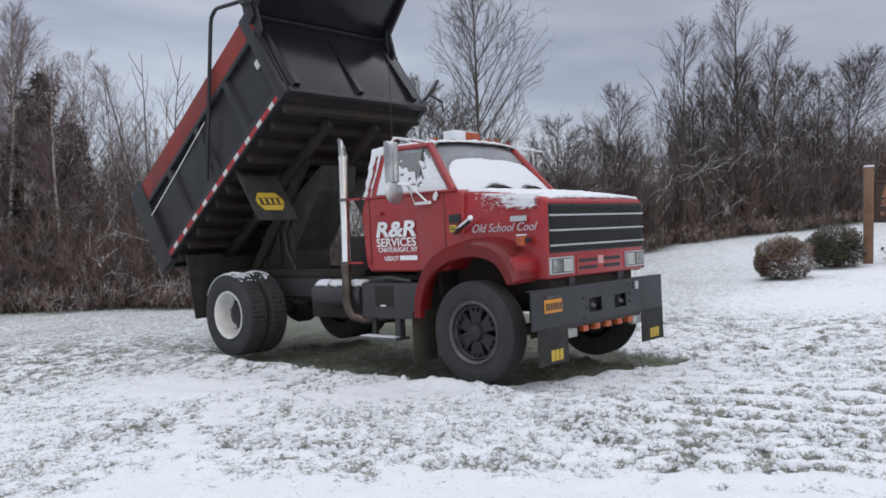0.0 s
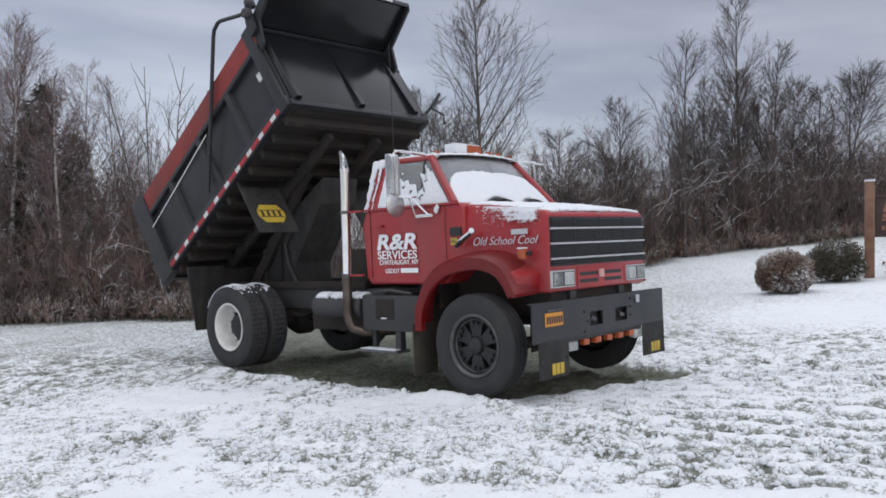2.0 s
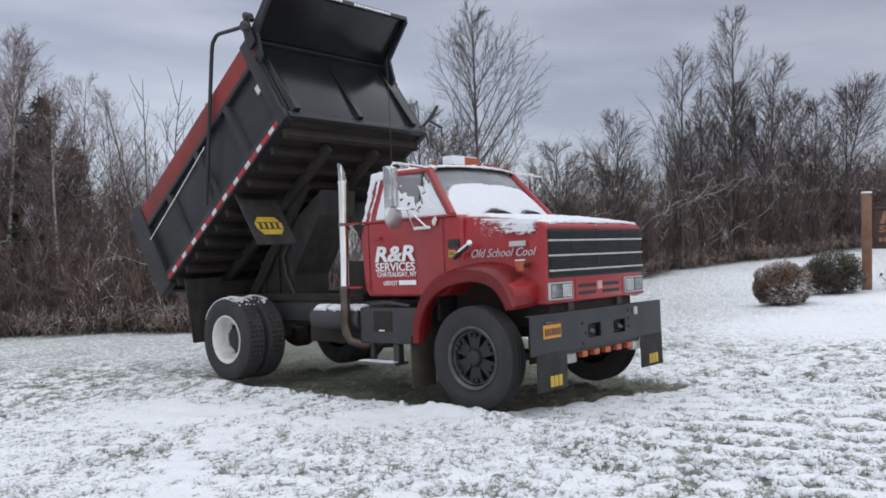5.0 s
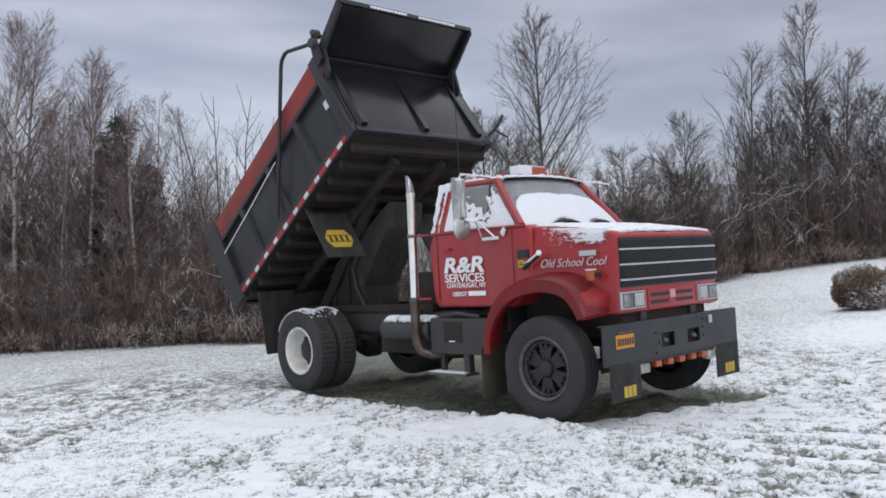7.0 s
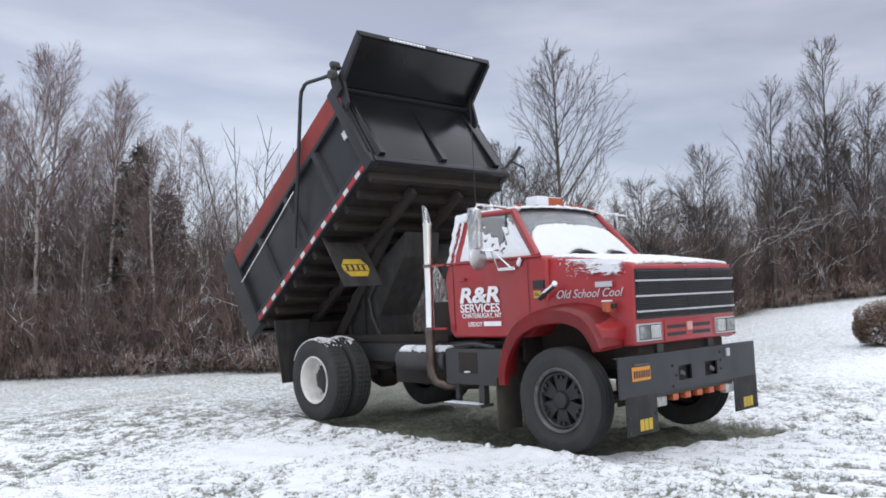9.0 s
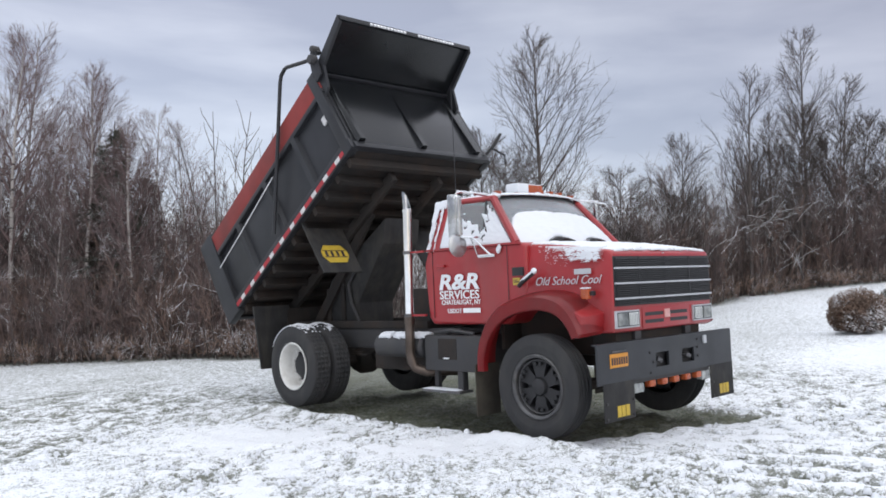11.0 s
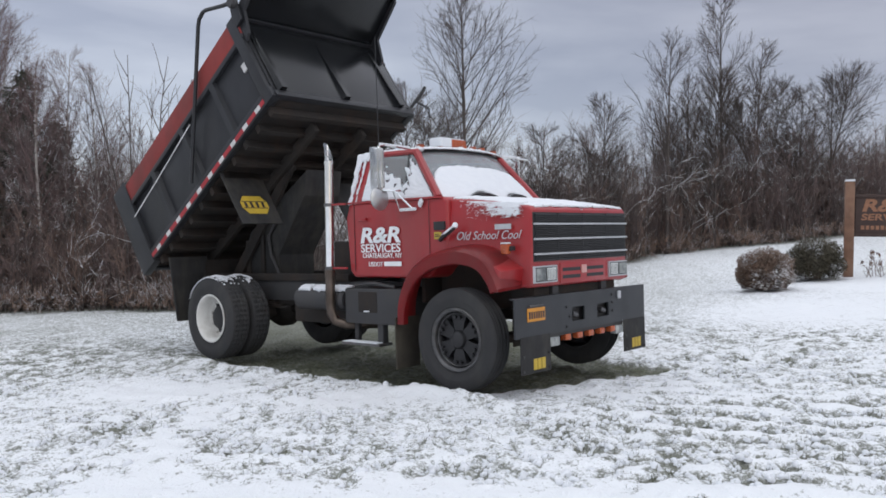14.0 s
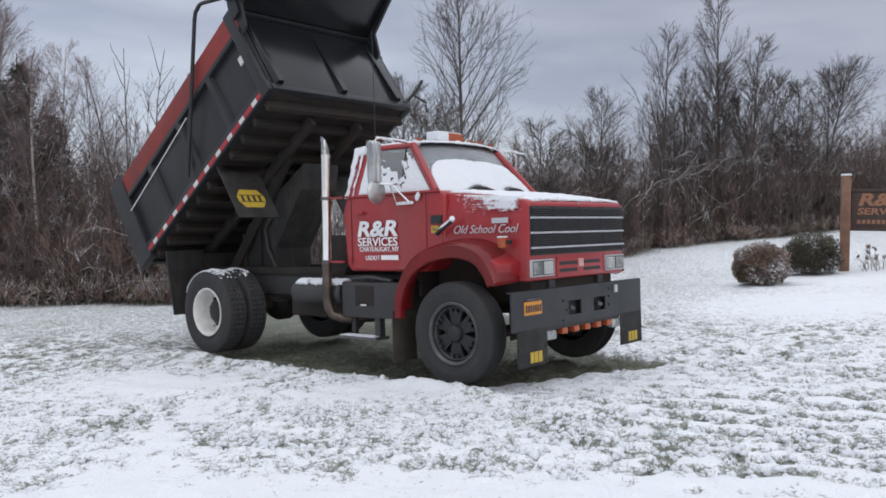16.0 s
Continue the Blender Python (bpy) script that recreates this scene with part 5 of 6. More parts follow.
def cover(x, y):
    """How bare of snow the grass is, 0 to 1, with shade behind the truck painted in."""
    tx, ty = in_truck(x, y)
    wob = 0.16 * fbm(x * 2.2, y * 2.2, 40)
    # bare grass below the truck, widened on its far side as painted shade
    under = np.clip(1 - np.maximum(np.maximum(-4.95 - tx, tx - 0.06 - 0.37 * (ty + 1.1)), np.where(ty < 0, -ty - 1.0, ty - np.clip(1.35 + 1.3 * (-0.2 - tx), 1.35, 4.7)) + 0.08 * (tx < -0.8)) / 0.14 + wob * 4, 0, 1)
    # wedge beyond the tail: shade behind the truck painted as bare ground
    far_shade = (tx < -4.6) & (tx > -10.5) & (ty > 0.62 * (-4.9 - tx) - 0.5) & (ty < 6)
    under = np.maximum(under, far_shade * np.clip(0.75 + wob * 3, 0, 1))
    patches = fbm(x * 0.55 + 3, y * 0.75, 11, 3)
    tuft = vnoise(x * 4.8 + 0.9 * fbm(x * 3, y * 3, 71, 2), y * 3.8, 23) * 0.22 + vnoise(x * 11, y * 8, 29) * 0.46 + vnoise(x * 20, y * 15, 33) * 0.46
    rows = 0.05 * np.clip((x - 0.5) / 2, 0, 1) + 0.30 * mown(x, y)
    far = np.clip((y - 9.5) / 3, 0, 1)
    zone = sum(k * np.exp(-((x - cx) / rx) ** 2 - ((y - cy) / ry) ** 2) for cx, cy, rx, ry, k in ((-2.9, 6.7, 0.8, 1.2, 0.15), (-0.5, 6.8, 0.9, 1.0, 0.14), (1.4, 6.1, 1.4, 0.9, 0.08), (3.0, 6.3, 1.4, 1.0, 0.08), (-4.2, 9.2, 0.9, 1.5, 0.14)))
    b = 0.40 + zone + 0.17 * patches * (1 - 0.75 * far) + 0.62 * tuft * np.clip(0.85 + patches, 0.35, 1.1) * (1 - 0.35 * far) * (1 - 0.9 * np.maximum(np.clip((y - 12) / 4, 0, 1), np.clip((np.abs(x) - 7) / 2, 0, 1))) + rows + 0.125 * far * np.clip((6 - x) / 4, 0.45, 1)
    b = b - 0.34 * np.exp(-((x - 6.4) / 2.0) ** 2 - ((y - 13.6) / 2.2) ** 2) - 0.30 * np.exp(-((x - 9.6) / 2.6) ** 2 - ((y - 17.4) / 1.5) ** 2)
    b = b - 0.40 * np.clip((5.30 - y) / 0.4 - 0.45 * np.clip(x, 0, 4) - 0.9 * np.clip(-1.6 - x, 0, 1), 0, 1)
    smooth = np.exp(-((x + 2.55 + 0.3 * patches) / 1.05) ** 2 - ((y - 8.7) / 0.75) ** 2) + 0.8 * np.exp(-((x + 1.75 + 0.55 * patches + 0.25 * fbm(x * 2, y * 2, 73)) / 0.26) ** 2) * np.clip((8.2 - y) / 0.8, 0, 1) + 0.7 * np.exp(-((x + 0.6) / 1.0) ** 2 - ((y - 7.9) / 0.4) ** 2)
    lip = np.exp(-((ty + 1.33 + 0.12 * fbm(x * 1.5, y * 1.5, 77)) / 0.20) ** 2) * np.clip((0.75 - tx) / 0.3, 0, 1) * np.clip((tx + 4.9) / 0.4, 0, 1)
    drift = np.clip((x - 5.5) / 3, 0, 1) * np.clip((y - 9) / 4, 0, 1)
    b = b - 0.42 * smooth - 0.12 * drift + 0.03 * lip
    # leaf litter under the trees
    brink = np.where(x < -5, 19.6 - 0.05 * (x + 5), np.where(x < 2, 19.6 + (x + 5) * 0.75, np.where(x < 9, 24.9 + (x - 2) * 0.55, 28.7 + 0.1 * (x - 9))))
    litter = np.clip((y - brink - 0.2 - 0.4 * fbm(x, y, 61)) / 0.5, 0, 1)
    return np.clip(b, 0, 1) + under * 0.85 + litter * 0.60, under


def relief(x, y):
    b, under = cover(x, y)
    near = np.clip(1 - (np.abs(y - 9) - 7) / 6, 0, 1) * np.clip(1 - (np.abs(x) - 9) / 6, 0, 1)
    z = 0.05 * fbm(x * 0.35, y * 0.35, 3, 3) + near * (0.030 * fbm(x * 1.7, y * 1.7, 7, 3) + (0.018 + 0.020 * np.clip(b, 0, 1)) * fbm(x * 6, y * 6, 9, 3) + (0.006 + 0.020 * np.clip(b, 0, 1)) * vnoise(x * 12, y * 12, 13))
    z = z - 0.016 * mown(x, y) - 0.030 * np.clip(b - 0.40, 0, 0.5) * near * 2 - 0.03 * under
    tx, ty = in_truck(x, y)
    # ruts pressed by the wheels, with pushed-up rims of snow
    for cx, cy, w, tall in ((-0.05, -1.03, 0.18, 0.062), (-4.03, -0.92, 0.36, 0.045)):
        d = np.maximum(np.abs(tx - cx) - 0.28, 0)
        e = np.abs(ty - cy) - w
        z = z + tall * (1 + 0.35 * fbm(x * 9, y * 9, 35)) * np.exp(-(d / 0.50) ** 2 - ((e - 0.10) / 0.10) ** 2) * (ty < cy)
    lip = np.exp(-((ty + 1.33 + 0.12 * fbm(x * 1.5, y * 1.5, 77)) / 0.17) ** 2) * np.clip((0.75 - tx) / 0.3, 0, 1) * np.clip((tx + 4.9) / 0.4, 0, 1)
    return z + 0.024 * lip * (1 + 0.8 * fbm(x * 4, y * 4, 31) + 1.0 * fbm(x * 10, y * 10, 37))


def graded(lo, hi, step, far):
    mid = list(np.arange(lo, hi + step / 2, step))
    out, d = [hi], step
    while out[-1] < far:
        d *= 1.12
        out.append(out[-1] + d)
    neg, d = [lo], step
    while neg[-1] > -far:
        d *= 1.12
        neg.append(neg[-1] - d)
    return np.array(neg[:0:-1] + mid + out[1:])


gx, gy = graded(-6.0, 6.5, 0.040, 600), graded(4.2, 11.5, 0.035, 600)
GX2, GY2 = np.meshgrid(gx, gy)
GZ2 = lie(GX2, GY2) + relief(GX2, GY2)
bare = cover(GX2, GY2)[0]
nx_, ny_ = len(gx), len(gy)
co = np.stack([GX2, GY2, GZ2], -1).reshape(-1, 3)
ii = np.arange(nx_ * ny_).reshape(ny_, nx_)
faces = np.stack([ii[:-1, :-1], ii[:-1, 1:], ii[1:, 1:], ii[1:, :-1]], -1).reshape(-1, 4)


def array_mesh(name, verts, polys, material, smooth=True):
    me = bpy.data.meshes.new(name)
    k = polys.shape[1]
    me.vertices.add(len(verts))
    me.vertices.foreach_set("co", np.ascontiguousarray(verts, np.float32).ravel())
    me.loops.add(polys.size)
    me.loops.foreach_set("vertex_index", np.ascontiguousarray(polys, np.int32).ravel())
    me.polygons.add(len(polys))
    me.polygons.foreach_set("loop_start", np.arange(0, polys.size, k, dtype=np.int32))
    me.update(calc_edges=True)
    me.materials.append(material)
    me.polygons.foreach_set("use_smooth", np.full(len(polys), smooth))
    return me


gme = array_mesh("ground", co, faces, LAWN)
attr = gme.attributes.new("bare", "FLOAT", "POINT")
attr.data.foreach_set("value", np.ascontiguousarray(bare.ravel(), np.float32))
tagged(new("ground", gme), "lawn thinly covered with patchy snow, grass showing through", "lawn", kind="structure")


def ground_at(x, y):
    return float(lie(x, y) + relief(np.array([float(x)]), np.array([float(y)]))[0])


# grass blades poking out of the snow
rng = np.random.default_rng(5)
N = 420000
qx, qy = rng.uniform(-7.5, 9, N), 3.9 + 10.5 * rng.random(N) ** 1.35
bb, uu = cover(qx, qy)
bb = bb + 0.10 * vnoise(qx * 9, qy * 10, 88)
keep = (bb > 0.47) & (rng.random(N) < np.where(uu > 0.5, 0.22, np.clip((bb - 0.45) * 1.3, 0, 0.45)))
qx, qy, uu = qx[keep], qy[keep], uu[keep]
qz = lie(qx, qy) + relief(qx, qy)
n = len(qx)
ang, lean = rng.uniform(0, 6.283, n), rng.uniform(0.1, 1.0, n)
hgt = rng.uniform(0.016, 0.050, n) * np.where(uu > 0.5, 0.55, 1)
wid = rng.uniform(0.0012, 0.0026, n)
dx, dy = np.cos(ang), np.sin(ang)
p = np.stack([qx, qy, qz - 0.004], -1)
side_v = np.stack([-dy, dx, 0 * dx], -1) * wid[:, None]
tip = np.stack([dx * hgt * lean, dy * hgt * lean, hgt], -1)
midp = np.stack([dx * hgt * lean * 0.35, dy * hgt * lean * 0.35, hgt * 0.62], -1)
bv = np.stack([p - side_v, p + side_v, p + midp + side_v * 0.7, p + midp - side_v * 0.7, p + tip + side_v * 0.1, p + tip - side_v * 0.1], 1).reshape(-1, 3)
base_i = np.arange(n)[:, None] * 6
bf = np.concatenate([base_i + np.array([[0, 1, 2, 3]]), base_i + np.array([[3, 2, 4, 5]])])
tagged(new("grass", array_mesh("grass", bv, bf, GRASS, False)), "sparse winter grass blades poking through thin snow", "grass", kind="stuff")

# small clumps of snow held up by the grass tufts
rng = np.random.default_rng(12)
N = 60000
qx, qy = rng.uniform(-4.6, 5.2, N), 4.6 + 5.2 * rng.random(N) ** 1.2
bb, uu = cover(qx, qy)
keep = (bb > 0.42) & (bb < 0.95) & (uu < 0.2) & (rng.random(N) < np.clip((bb - 0.38) * 0.9, 0, 0.30))
qx, qy = qx[keep], qy[keep]
n = len(qx)
qz = lie(qx, qy) + relief(qx, qy)
size, spin = rng.uniform(0.010, 0.030, n) * rng.uniform(0.6, 1.25, n), rng.uniform(0, 6.283, n)
stretch = rng.uniform(0.7, 1.5, n)
rings = []
for frac, rise in ((1.0, -0.25), (0.92, 0.35), (0.52, 0.80)):
    for k in range(6):
        a = 2 * math.pi * k / 6
        w = size * frac * rng.uniform(0.75, 1.25, n)
        px_, py_ = w * math.cos(a) * stretch, w * math.sin(a)
        rings.append(np.stack([qx + px_ * np.cos(spin) - py_ * np.sin(spin), qy + px_ * np.sin(spin) + py_ * np.cos(spin), qz + size * rise * rng.uniform(0.8, 1.2, n)], -1))
rings.append(np.stack([qx, qy, qz + size * 0.95], -1))
cv = np.stack(rings, 1).reshape(-1, 3)
tris = []
for r in range(2):
    for k in range(6):
        a, b = r * 6 + k, r * 6 + (k + 1) % 6
        tris += [(a, b, b + 6), (a, b + 6, a + 6)]
tris += [(12 + k, 12 + (k + 1) % 6, 18) for k in range(6)]
cf = (np.arange(n)[:, None, None] * 19 + np.array(tris)[None]).reshape(-1, 3)
tagged(new("snow_clumps", array_mesh("snow_clumps", cv, cf, SNOW)), "small clumps of snow caught on grass tufts", "snow", kind="stuff")

# ---- trees ----


class Limbs:
    """Collects tapered limb pieces and turns them into one mesh."""

    def __init__(self):
        self.v, self.f, self.t, self.n = [], [], [], 0

    def limb(self, pts, r0, r1, sides):
        pts = [Vector(q) for q in pts]
        k = len(pts)
        ref = Vector((0.3, 0.9, 0.2))
        for i, q in enumerate(pts):
            d = (pts[min(i + 1, k - 1)] - pts[max(i - 1, 0)]).normalized()
            s = d.cross(ref)
            if s.length < 0.1:
                s = d.cross(Vector((1, 0, 0)))
            s.normalize()
            u = s.cross(d)
            r = r0 + (r1 - r0) * i / (k - 1)
            for j in range(sides):
                a = 2 * math.pi * j / sides
                self.v.append(q + (s * math.cos(a) + u * math.sin(a)) * r)
        for i in range(k - 1):
            for j in range(sides):
                a, b = self.n + i * sides + j, self.n + i * sides + (j + 1) % sides
                self.f.append((a, b, b + sides, a + sides))
        self.n += k * sides

    def spike(self, a, b, r):
        """A short twig that runs out to a point."""
        a, b = Vector(a), Vector(b)
        d = b - a
        s = d.orthogonal().normalized() * r
        u = s.cross(d).normalized() * r
        self.v += [a + s, a - s * 0.5 + u * 0.87, a - s * 0.5 - u * 0.87, b]
        n = self.n
        self.t += [(n, n + 1, n + 3), (n + 1, n + 2, n + 3), (n + 2, n, n + 3)]
        self.n += 4

    def mesh(self, name, material):
        tris = [(a, b, c) for a, b, c, d in self.f] + [(a, c, d) for a, b, c, d in self.f] + self.t
        return array_mesh(name, np.array([tuple(q) for q in self.v]), np.array(tris), material)


def wander(rnd, start, direction, length, steps, bend, lift):
    pts, d = [Vector(start)], Vector(direction).normalized()
    for _ in range(steps):
        d = (d + Vector((rnd.gauss(0, bend), rnd.gauss(0, bend), rnd.gauss(0, bend) + lift))).normalized()
        pts.append(pts[-1] + d * (length / steps))
    return pts


def on_path(pts, t):
    k = t * (len(pts) - 1)
    i = min(int(k), len(pts) - 2)
    return pts[i].lerp(pts[i + 1], k - i), (pts[i + 1] - pts[i]).normalized()


def spread(rnd, d, angle):
    """A direction that leaves d by about that angle."""
    side = d.cross(Vector((rnd.gauss(0, 1), rnd.gauss(0, 1), rnd.gauss(0, 1)))).normalized()
    return (d * math.cos(angle) + side * math.sin(angle)).normalized()


def tree_meshes(seed, height, trunk_r, limbs, twigs, angle, lift, start=0.25, forks=0, sub=6, droop=0.0, twig_r=0.005, trunk_mat=None, crown_mat=None, limb_len=0.34, wobble=0.02, oval=0.75):
    """Trunk and crown meshes of a bare tree whose crown is widest below its middle."""
    rnd = random.Random(seed)
    trunk, crown = Limbs(), Limbs()
    stems = [(wander(rnd, (0, 0, -0.1), (rnd.gauss(0, 0.02), rnd.gauss(0, 0.02), 1), height, 12, wobble, 0.03), trunk_r)]
    for _ in range(forks):
        q, d = on_path(stems[0][0], rnd.uniform(0.1, 0.45))
        stems.append((wander(rnd, q, spread(rnd, d, rnd.uniform(0.18, 0.36)), height * rnd.uniform(0.45, 0.7), 9, 0.04, 0.10), trunk_r * 0.55))
    for pts, r in stems:
        trunk.limb(pts, r, 0.008, 7)
        for i in range(limbs):
            u = (i + rnd.random()) / limbs
            t = start + (1 - start) * u
            if t > 0.985:
                continue
            q, d = on_path(pts, t)
            ln = height * limb_len * math.sin(math.pi * (0.22 + 0.76 * u)) ** oval * rnd.uniform(0.72, 1.06) * (1.12 - 0.42 * u) + 0.2
            lp = wander(rnd, q, spread(rnd, d, angle * rnd.uniform(0.75, 1.25)), ln, 6, 0.03, lift)
            crown.limb(lp, max(twig_r * 1.7, r * 0.40 * (1.15 - t)), twig_r * 0.7, 4)
            for k in range(twigs):
                w = 0.14 + 0.84 * (k + rnd.random()) / twigs
                q2, d2 = on_path(lp, w)
                tl = ln * rnd.uniform(0.22, 0.50) * (1.25 - 0.75 * w) + 0.10
                tp = wander(rnd, q2, spread(rnd, d2, rnd.uniform(0.32, 0.72)), tl, 2, 0.08, lift - droop)
                crown.limb(tp, twig_r * 0.85, twig_r * 0.45, 3)
                for _ in range(sub):
                    q3, d3 = on_path(tp, rnd.uniform(0.15, 0.98))
                    e = spread(rnd, d3, rnd.uniform(0.35, 0.9)) + Vector((0, 0, lift - droop))
                    crown.spike(q3, q3 + e * (tl * rnd.uniform(0.2, 0.55) + 0.06), twig_r * 0.6)
    return trunk.mesh("trunk", trunk_mat or BARK), crown.mesh("crown", crown_mat or TWIG)


def plant(name, meshes, x, y, turn, scale, label, category="tree", group="", lean=(0, 0), wide=1.0, sink=0.0):
    t = thing(name, pose(x, y, ground_at(x, y) - sink, lean[0], lean[1], turn) @ Matrix.Diagonal((scale * wide, scale * wide, scale, 1)), label, category, group)
    for me in meshes:
        shared(me.name.split(".")[0], me, t, Matrix())
    if category in ("saplings", "undergrowth"):
        for ch in t.children:
            ch["kind"] = "stuff"
    return t


# single trees that stand out against the sky
FINE = dict(twig_r=0.0072, wobble=0.008, trunk_mat=DARK_BARK, crown_mat=DARK_BARK)
# seed, height, trunk radius, limbs, twigs, angle, lift, lowest limb, forks, reach, x, y, turn, label
MAPLES = (
    (3, 9.0, 0.10, 52, 11, 0.66, 0.050, 0.15, 0, 0.36, 1.25, 25.6, 40, "tall bare maple with upswept branches behind the truck"),
    (8, 7.6, 0.075, 28, 10, 0.66, 0.045, 0.22, 0, 0.34, 8.45, 29.2, 10, "bare grey tree with forked stems at the wood's edge"),
    (14, 9.4, 0.085, 38, 11, 0.62, 0.045, 0.34, 1, 0.20, 11.1, 31.4, 200, "tallest bare tree above the thicket"),
    (15, 7.6, 0.07, 32, 11, 0.62, 0.045, 0.28, 1, 0.24, 12.5, 31.8, 20, "bare tree rising from the thicket"),
    (16, 6.2, 0.060, 28, 10, 0.66, 0.04, 0.24, 0, 0.28, 9.6, 30.6, 80, "bare tree with steep grey branches in the thicket"),
    (41, 5.3, 0.05, 26, 9, 0.66, 0.035, 0.22, 1, 0.27, 10.4, 29.9, 60, "small bare tree in the thicket behind the sign"),
    (42, 5.8, 0.05, 26, 9, 0.62, 0.035, 0.22, 1, 0.25, 12.0, 30.6, 150, "small bare tree in the thicket behind the sign"),
    (43, 5.2, 0.05, 26, 9, 0.66, 0.035, 0.22, 1, 0.27, 9.3, 30.9, 240, "small bare tree in the thicket behind the sign"),
    (17, 5.6, 0.06, 32, 11, 0.75, 0.03, 0.25, 1, 0.34, 13.9, 31.2, 130, "low bare tree with a rounded crown"),
    (18, 5.9, 0.06, 32, 11, 0.75, 0.03, 0.25, 1, 0.32, 15.4, 31.6, 30, "low bare tree with a rounded crown"),
    (31, 5.6, 0.05, 32, 11, 0.75, 0.03, 0.22, 1, 0.34, 6.1, 28.6, 110, "small bare tree with spreading twigs"),
    (32, 6.0, 0.06, 32, 11, 0.72, 0.03, 0.22, 1, 0.36, -0.6, 24.6, 70, "small bare tree beside the taller maple"),
    (33, 4.9, 0.045, 32, 11, 0.72, 0.03, 0.22, 1, 0.34, 3.6, 27.0, 170, "small bare tree with fine grey twigs"),
)
for seed, h, r, n, tw, ang_, up_, low, fk, reach, x, y, turn, label in MAPLES:
    plant("maple_tree", tree_meshes(seed, h, r, n, tw, ang_, up_, low, fk, limb_len=reach, **FINE), x, y, turn, 1.0, label)
rnd = random.Random(2)
snag = Limbs()
for k in range(4):
    stem = wander(rnd, (0.12 * k - 0.2, 0, -0.1), ((k - 1.5) * 0.13, 0.05, 1), 6.7 - 0.4 * abs(k - 1.5), 10, 0.03, 0.04)
    snag.limb(stem, 0.036, 0.008, 6)
    for _ in range(8):
        q, d = on_path(stem, rnd.uniform(0.40, 0.95))
        snag.limb(wander(rnd, q, spread(rnd, d, 0.55), rnd.uniform(0.5, 1.5), 4, 0.1, 0.05), 0.013, 0.005, 4)
plant("dead_tree", [snag.mesh("trunk", DARK_BARK)], -7.1, 20.9, 10, 1.0, "bare dead tree with few forked limbs")

BIRCHES = [tree_meshes(50 + k, h, 0.070, 34, 10, 0.62, 0.05, 0.30, f, 7, droop=0.06, twig_r=0.0046, trunk_mat=BIRCH, crown_mat=BIRCH_TWIG, limb_len=0.26) for k, (h, f) in enumerate(((8.4, 0), (7.4, 0), (6.9, 0)))]


def crown_line(x):
    """Height of the birch crowns: separate peaks with dips between them."""
    return max([5.7] + [h - 2.6 * abs(x - c) for c, h in ((-17.2, 9.2), (-15.6, 8.6), (-13.7, 9.3), (-11.75, 8.2), (-9.8, 7.4), (-8.8, 6.6))])


for x, y, k, s, t in ((-14.2, 22.3, 0, 1.06, 0), (-13.0, 22.8, 1, 1.02, 50), (-11.5, 22.0, 2, 1.08, 90), (-11.0, 23.0, 1, 0.95, 200), (-9.7, 21.4, 1, 0.96, 130), (-15.8, 21.8, 2, 0.95, 300), (-17.0, 22.6, 0, 0.9, 150), (-12.4, 24.0, 0, 0.95, 260), (-15.0, 24.5, 1, 1.05, 20), (-13.6, 22.0, 2, 1.0, 220), (-10.3, 22.2, 2, 0.95, 310), (-9.1, 23.4, 0, 0.9, 180), (-16.4, 23.4, 1, 1.1, 75), (-18.2, 24.0, 0, 1.0, 40), (-19.4, 24.6, 1, 1.1, 140), (-17.6, 25.6, 2, 1.15, 250), (-14.4, 26.0, 0, 1.02, 330), (-12.1, 21.9, 0, 0.92, 15), (-13.4, 24.2, 1, 1.08, 165), (-11.9, 23.6, 2, 1.06, 285), (-9.9, 23.0, 0, 0.84, 95), (-14.8, 22.6, 2, 1.1, 345), (-16.0, 24.8, 0, 1.02, 205)):
    tall = crown_line(x * 22.3 / y) * (0.94 + 0.06 * s) * y / 22.3
    plant("birch_tree", BIRCHES[k], x, y, t, tall / (8.4, 7.4, 6.9)[k], "slender birch with pale bark and fine reddish twigs", group="birches at the wood's edge", lean=(0, random.Random(x).uniform(-1.5, 1.5)))


def conifer(seed, height):
    r = random.Random(seed)
    trunk, crown = Limbs(), Limbs()
    trunk.limb([(0, 0, -0.1), (0, 0, height * 0.6), (0, 0, height)], 0.09, 0.01, 6)
    z = 0.5
    while z < height - 0.1:
        reach = 0.34 * (height - z) + 0.05
        for _ in range(11):
            a = r.uniform(0, 6.283)
            b = wander(r, (0, 0, z + r.uniform(-0.1, 0.1)), (math.cos(a), math.sin(a), 0.05), reach * r.uniform(0.6, 1.1), 4, 0.08, -0.05)
            crown.limb(b, 0.018, 0.006, 3)
            for _ in range(10):
                q, d = on_path(b, r.uniform(0.15, 1))
                crown.limb([q, q + spread(r, d, 0.7) * r.uniform(0.1, 0.30) + Vector((0, 0, -0.05))], 0.015, 0.005, 3)
        z += 0.24
    return trunk.mesh("trunk", BARK), crown.mesh("crown", NEEDLE)


SPRUCE = conifer(4, 5.4)
plant("spruce_tree", SPRUCE, -11.0, 22.6, 0, 1.22, "dark spruce among the birches", group="spruces in the wood")
plant("spruce_tree", SPRUCE, -11.75, 23.3, 80, 1.08, "dark spruce among the birches", group="spruces in the wood")
plant("spruce_tree", SPRUCE, -10.4, 23.6, 150, 0.98, "dark spruce among the birches", group="spruces in the wood")


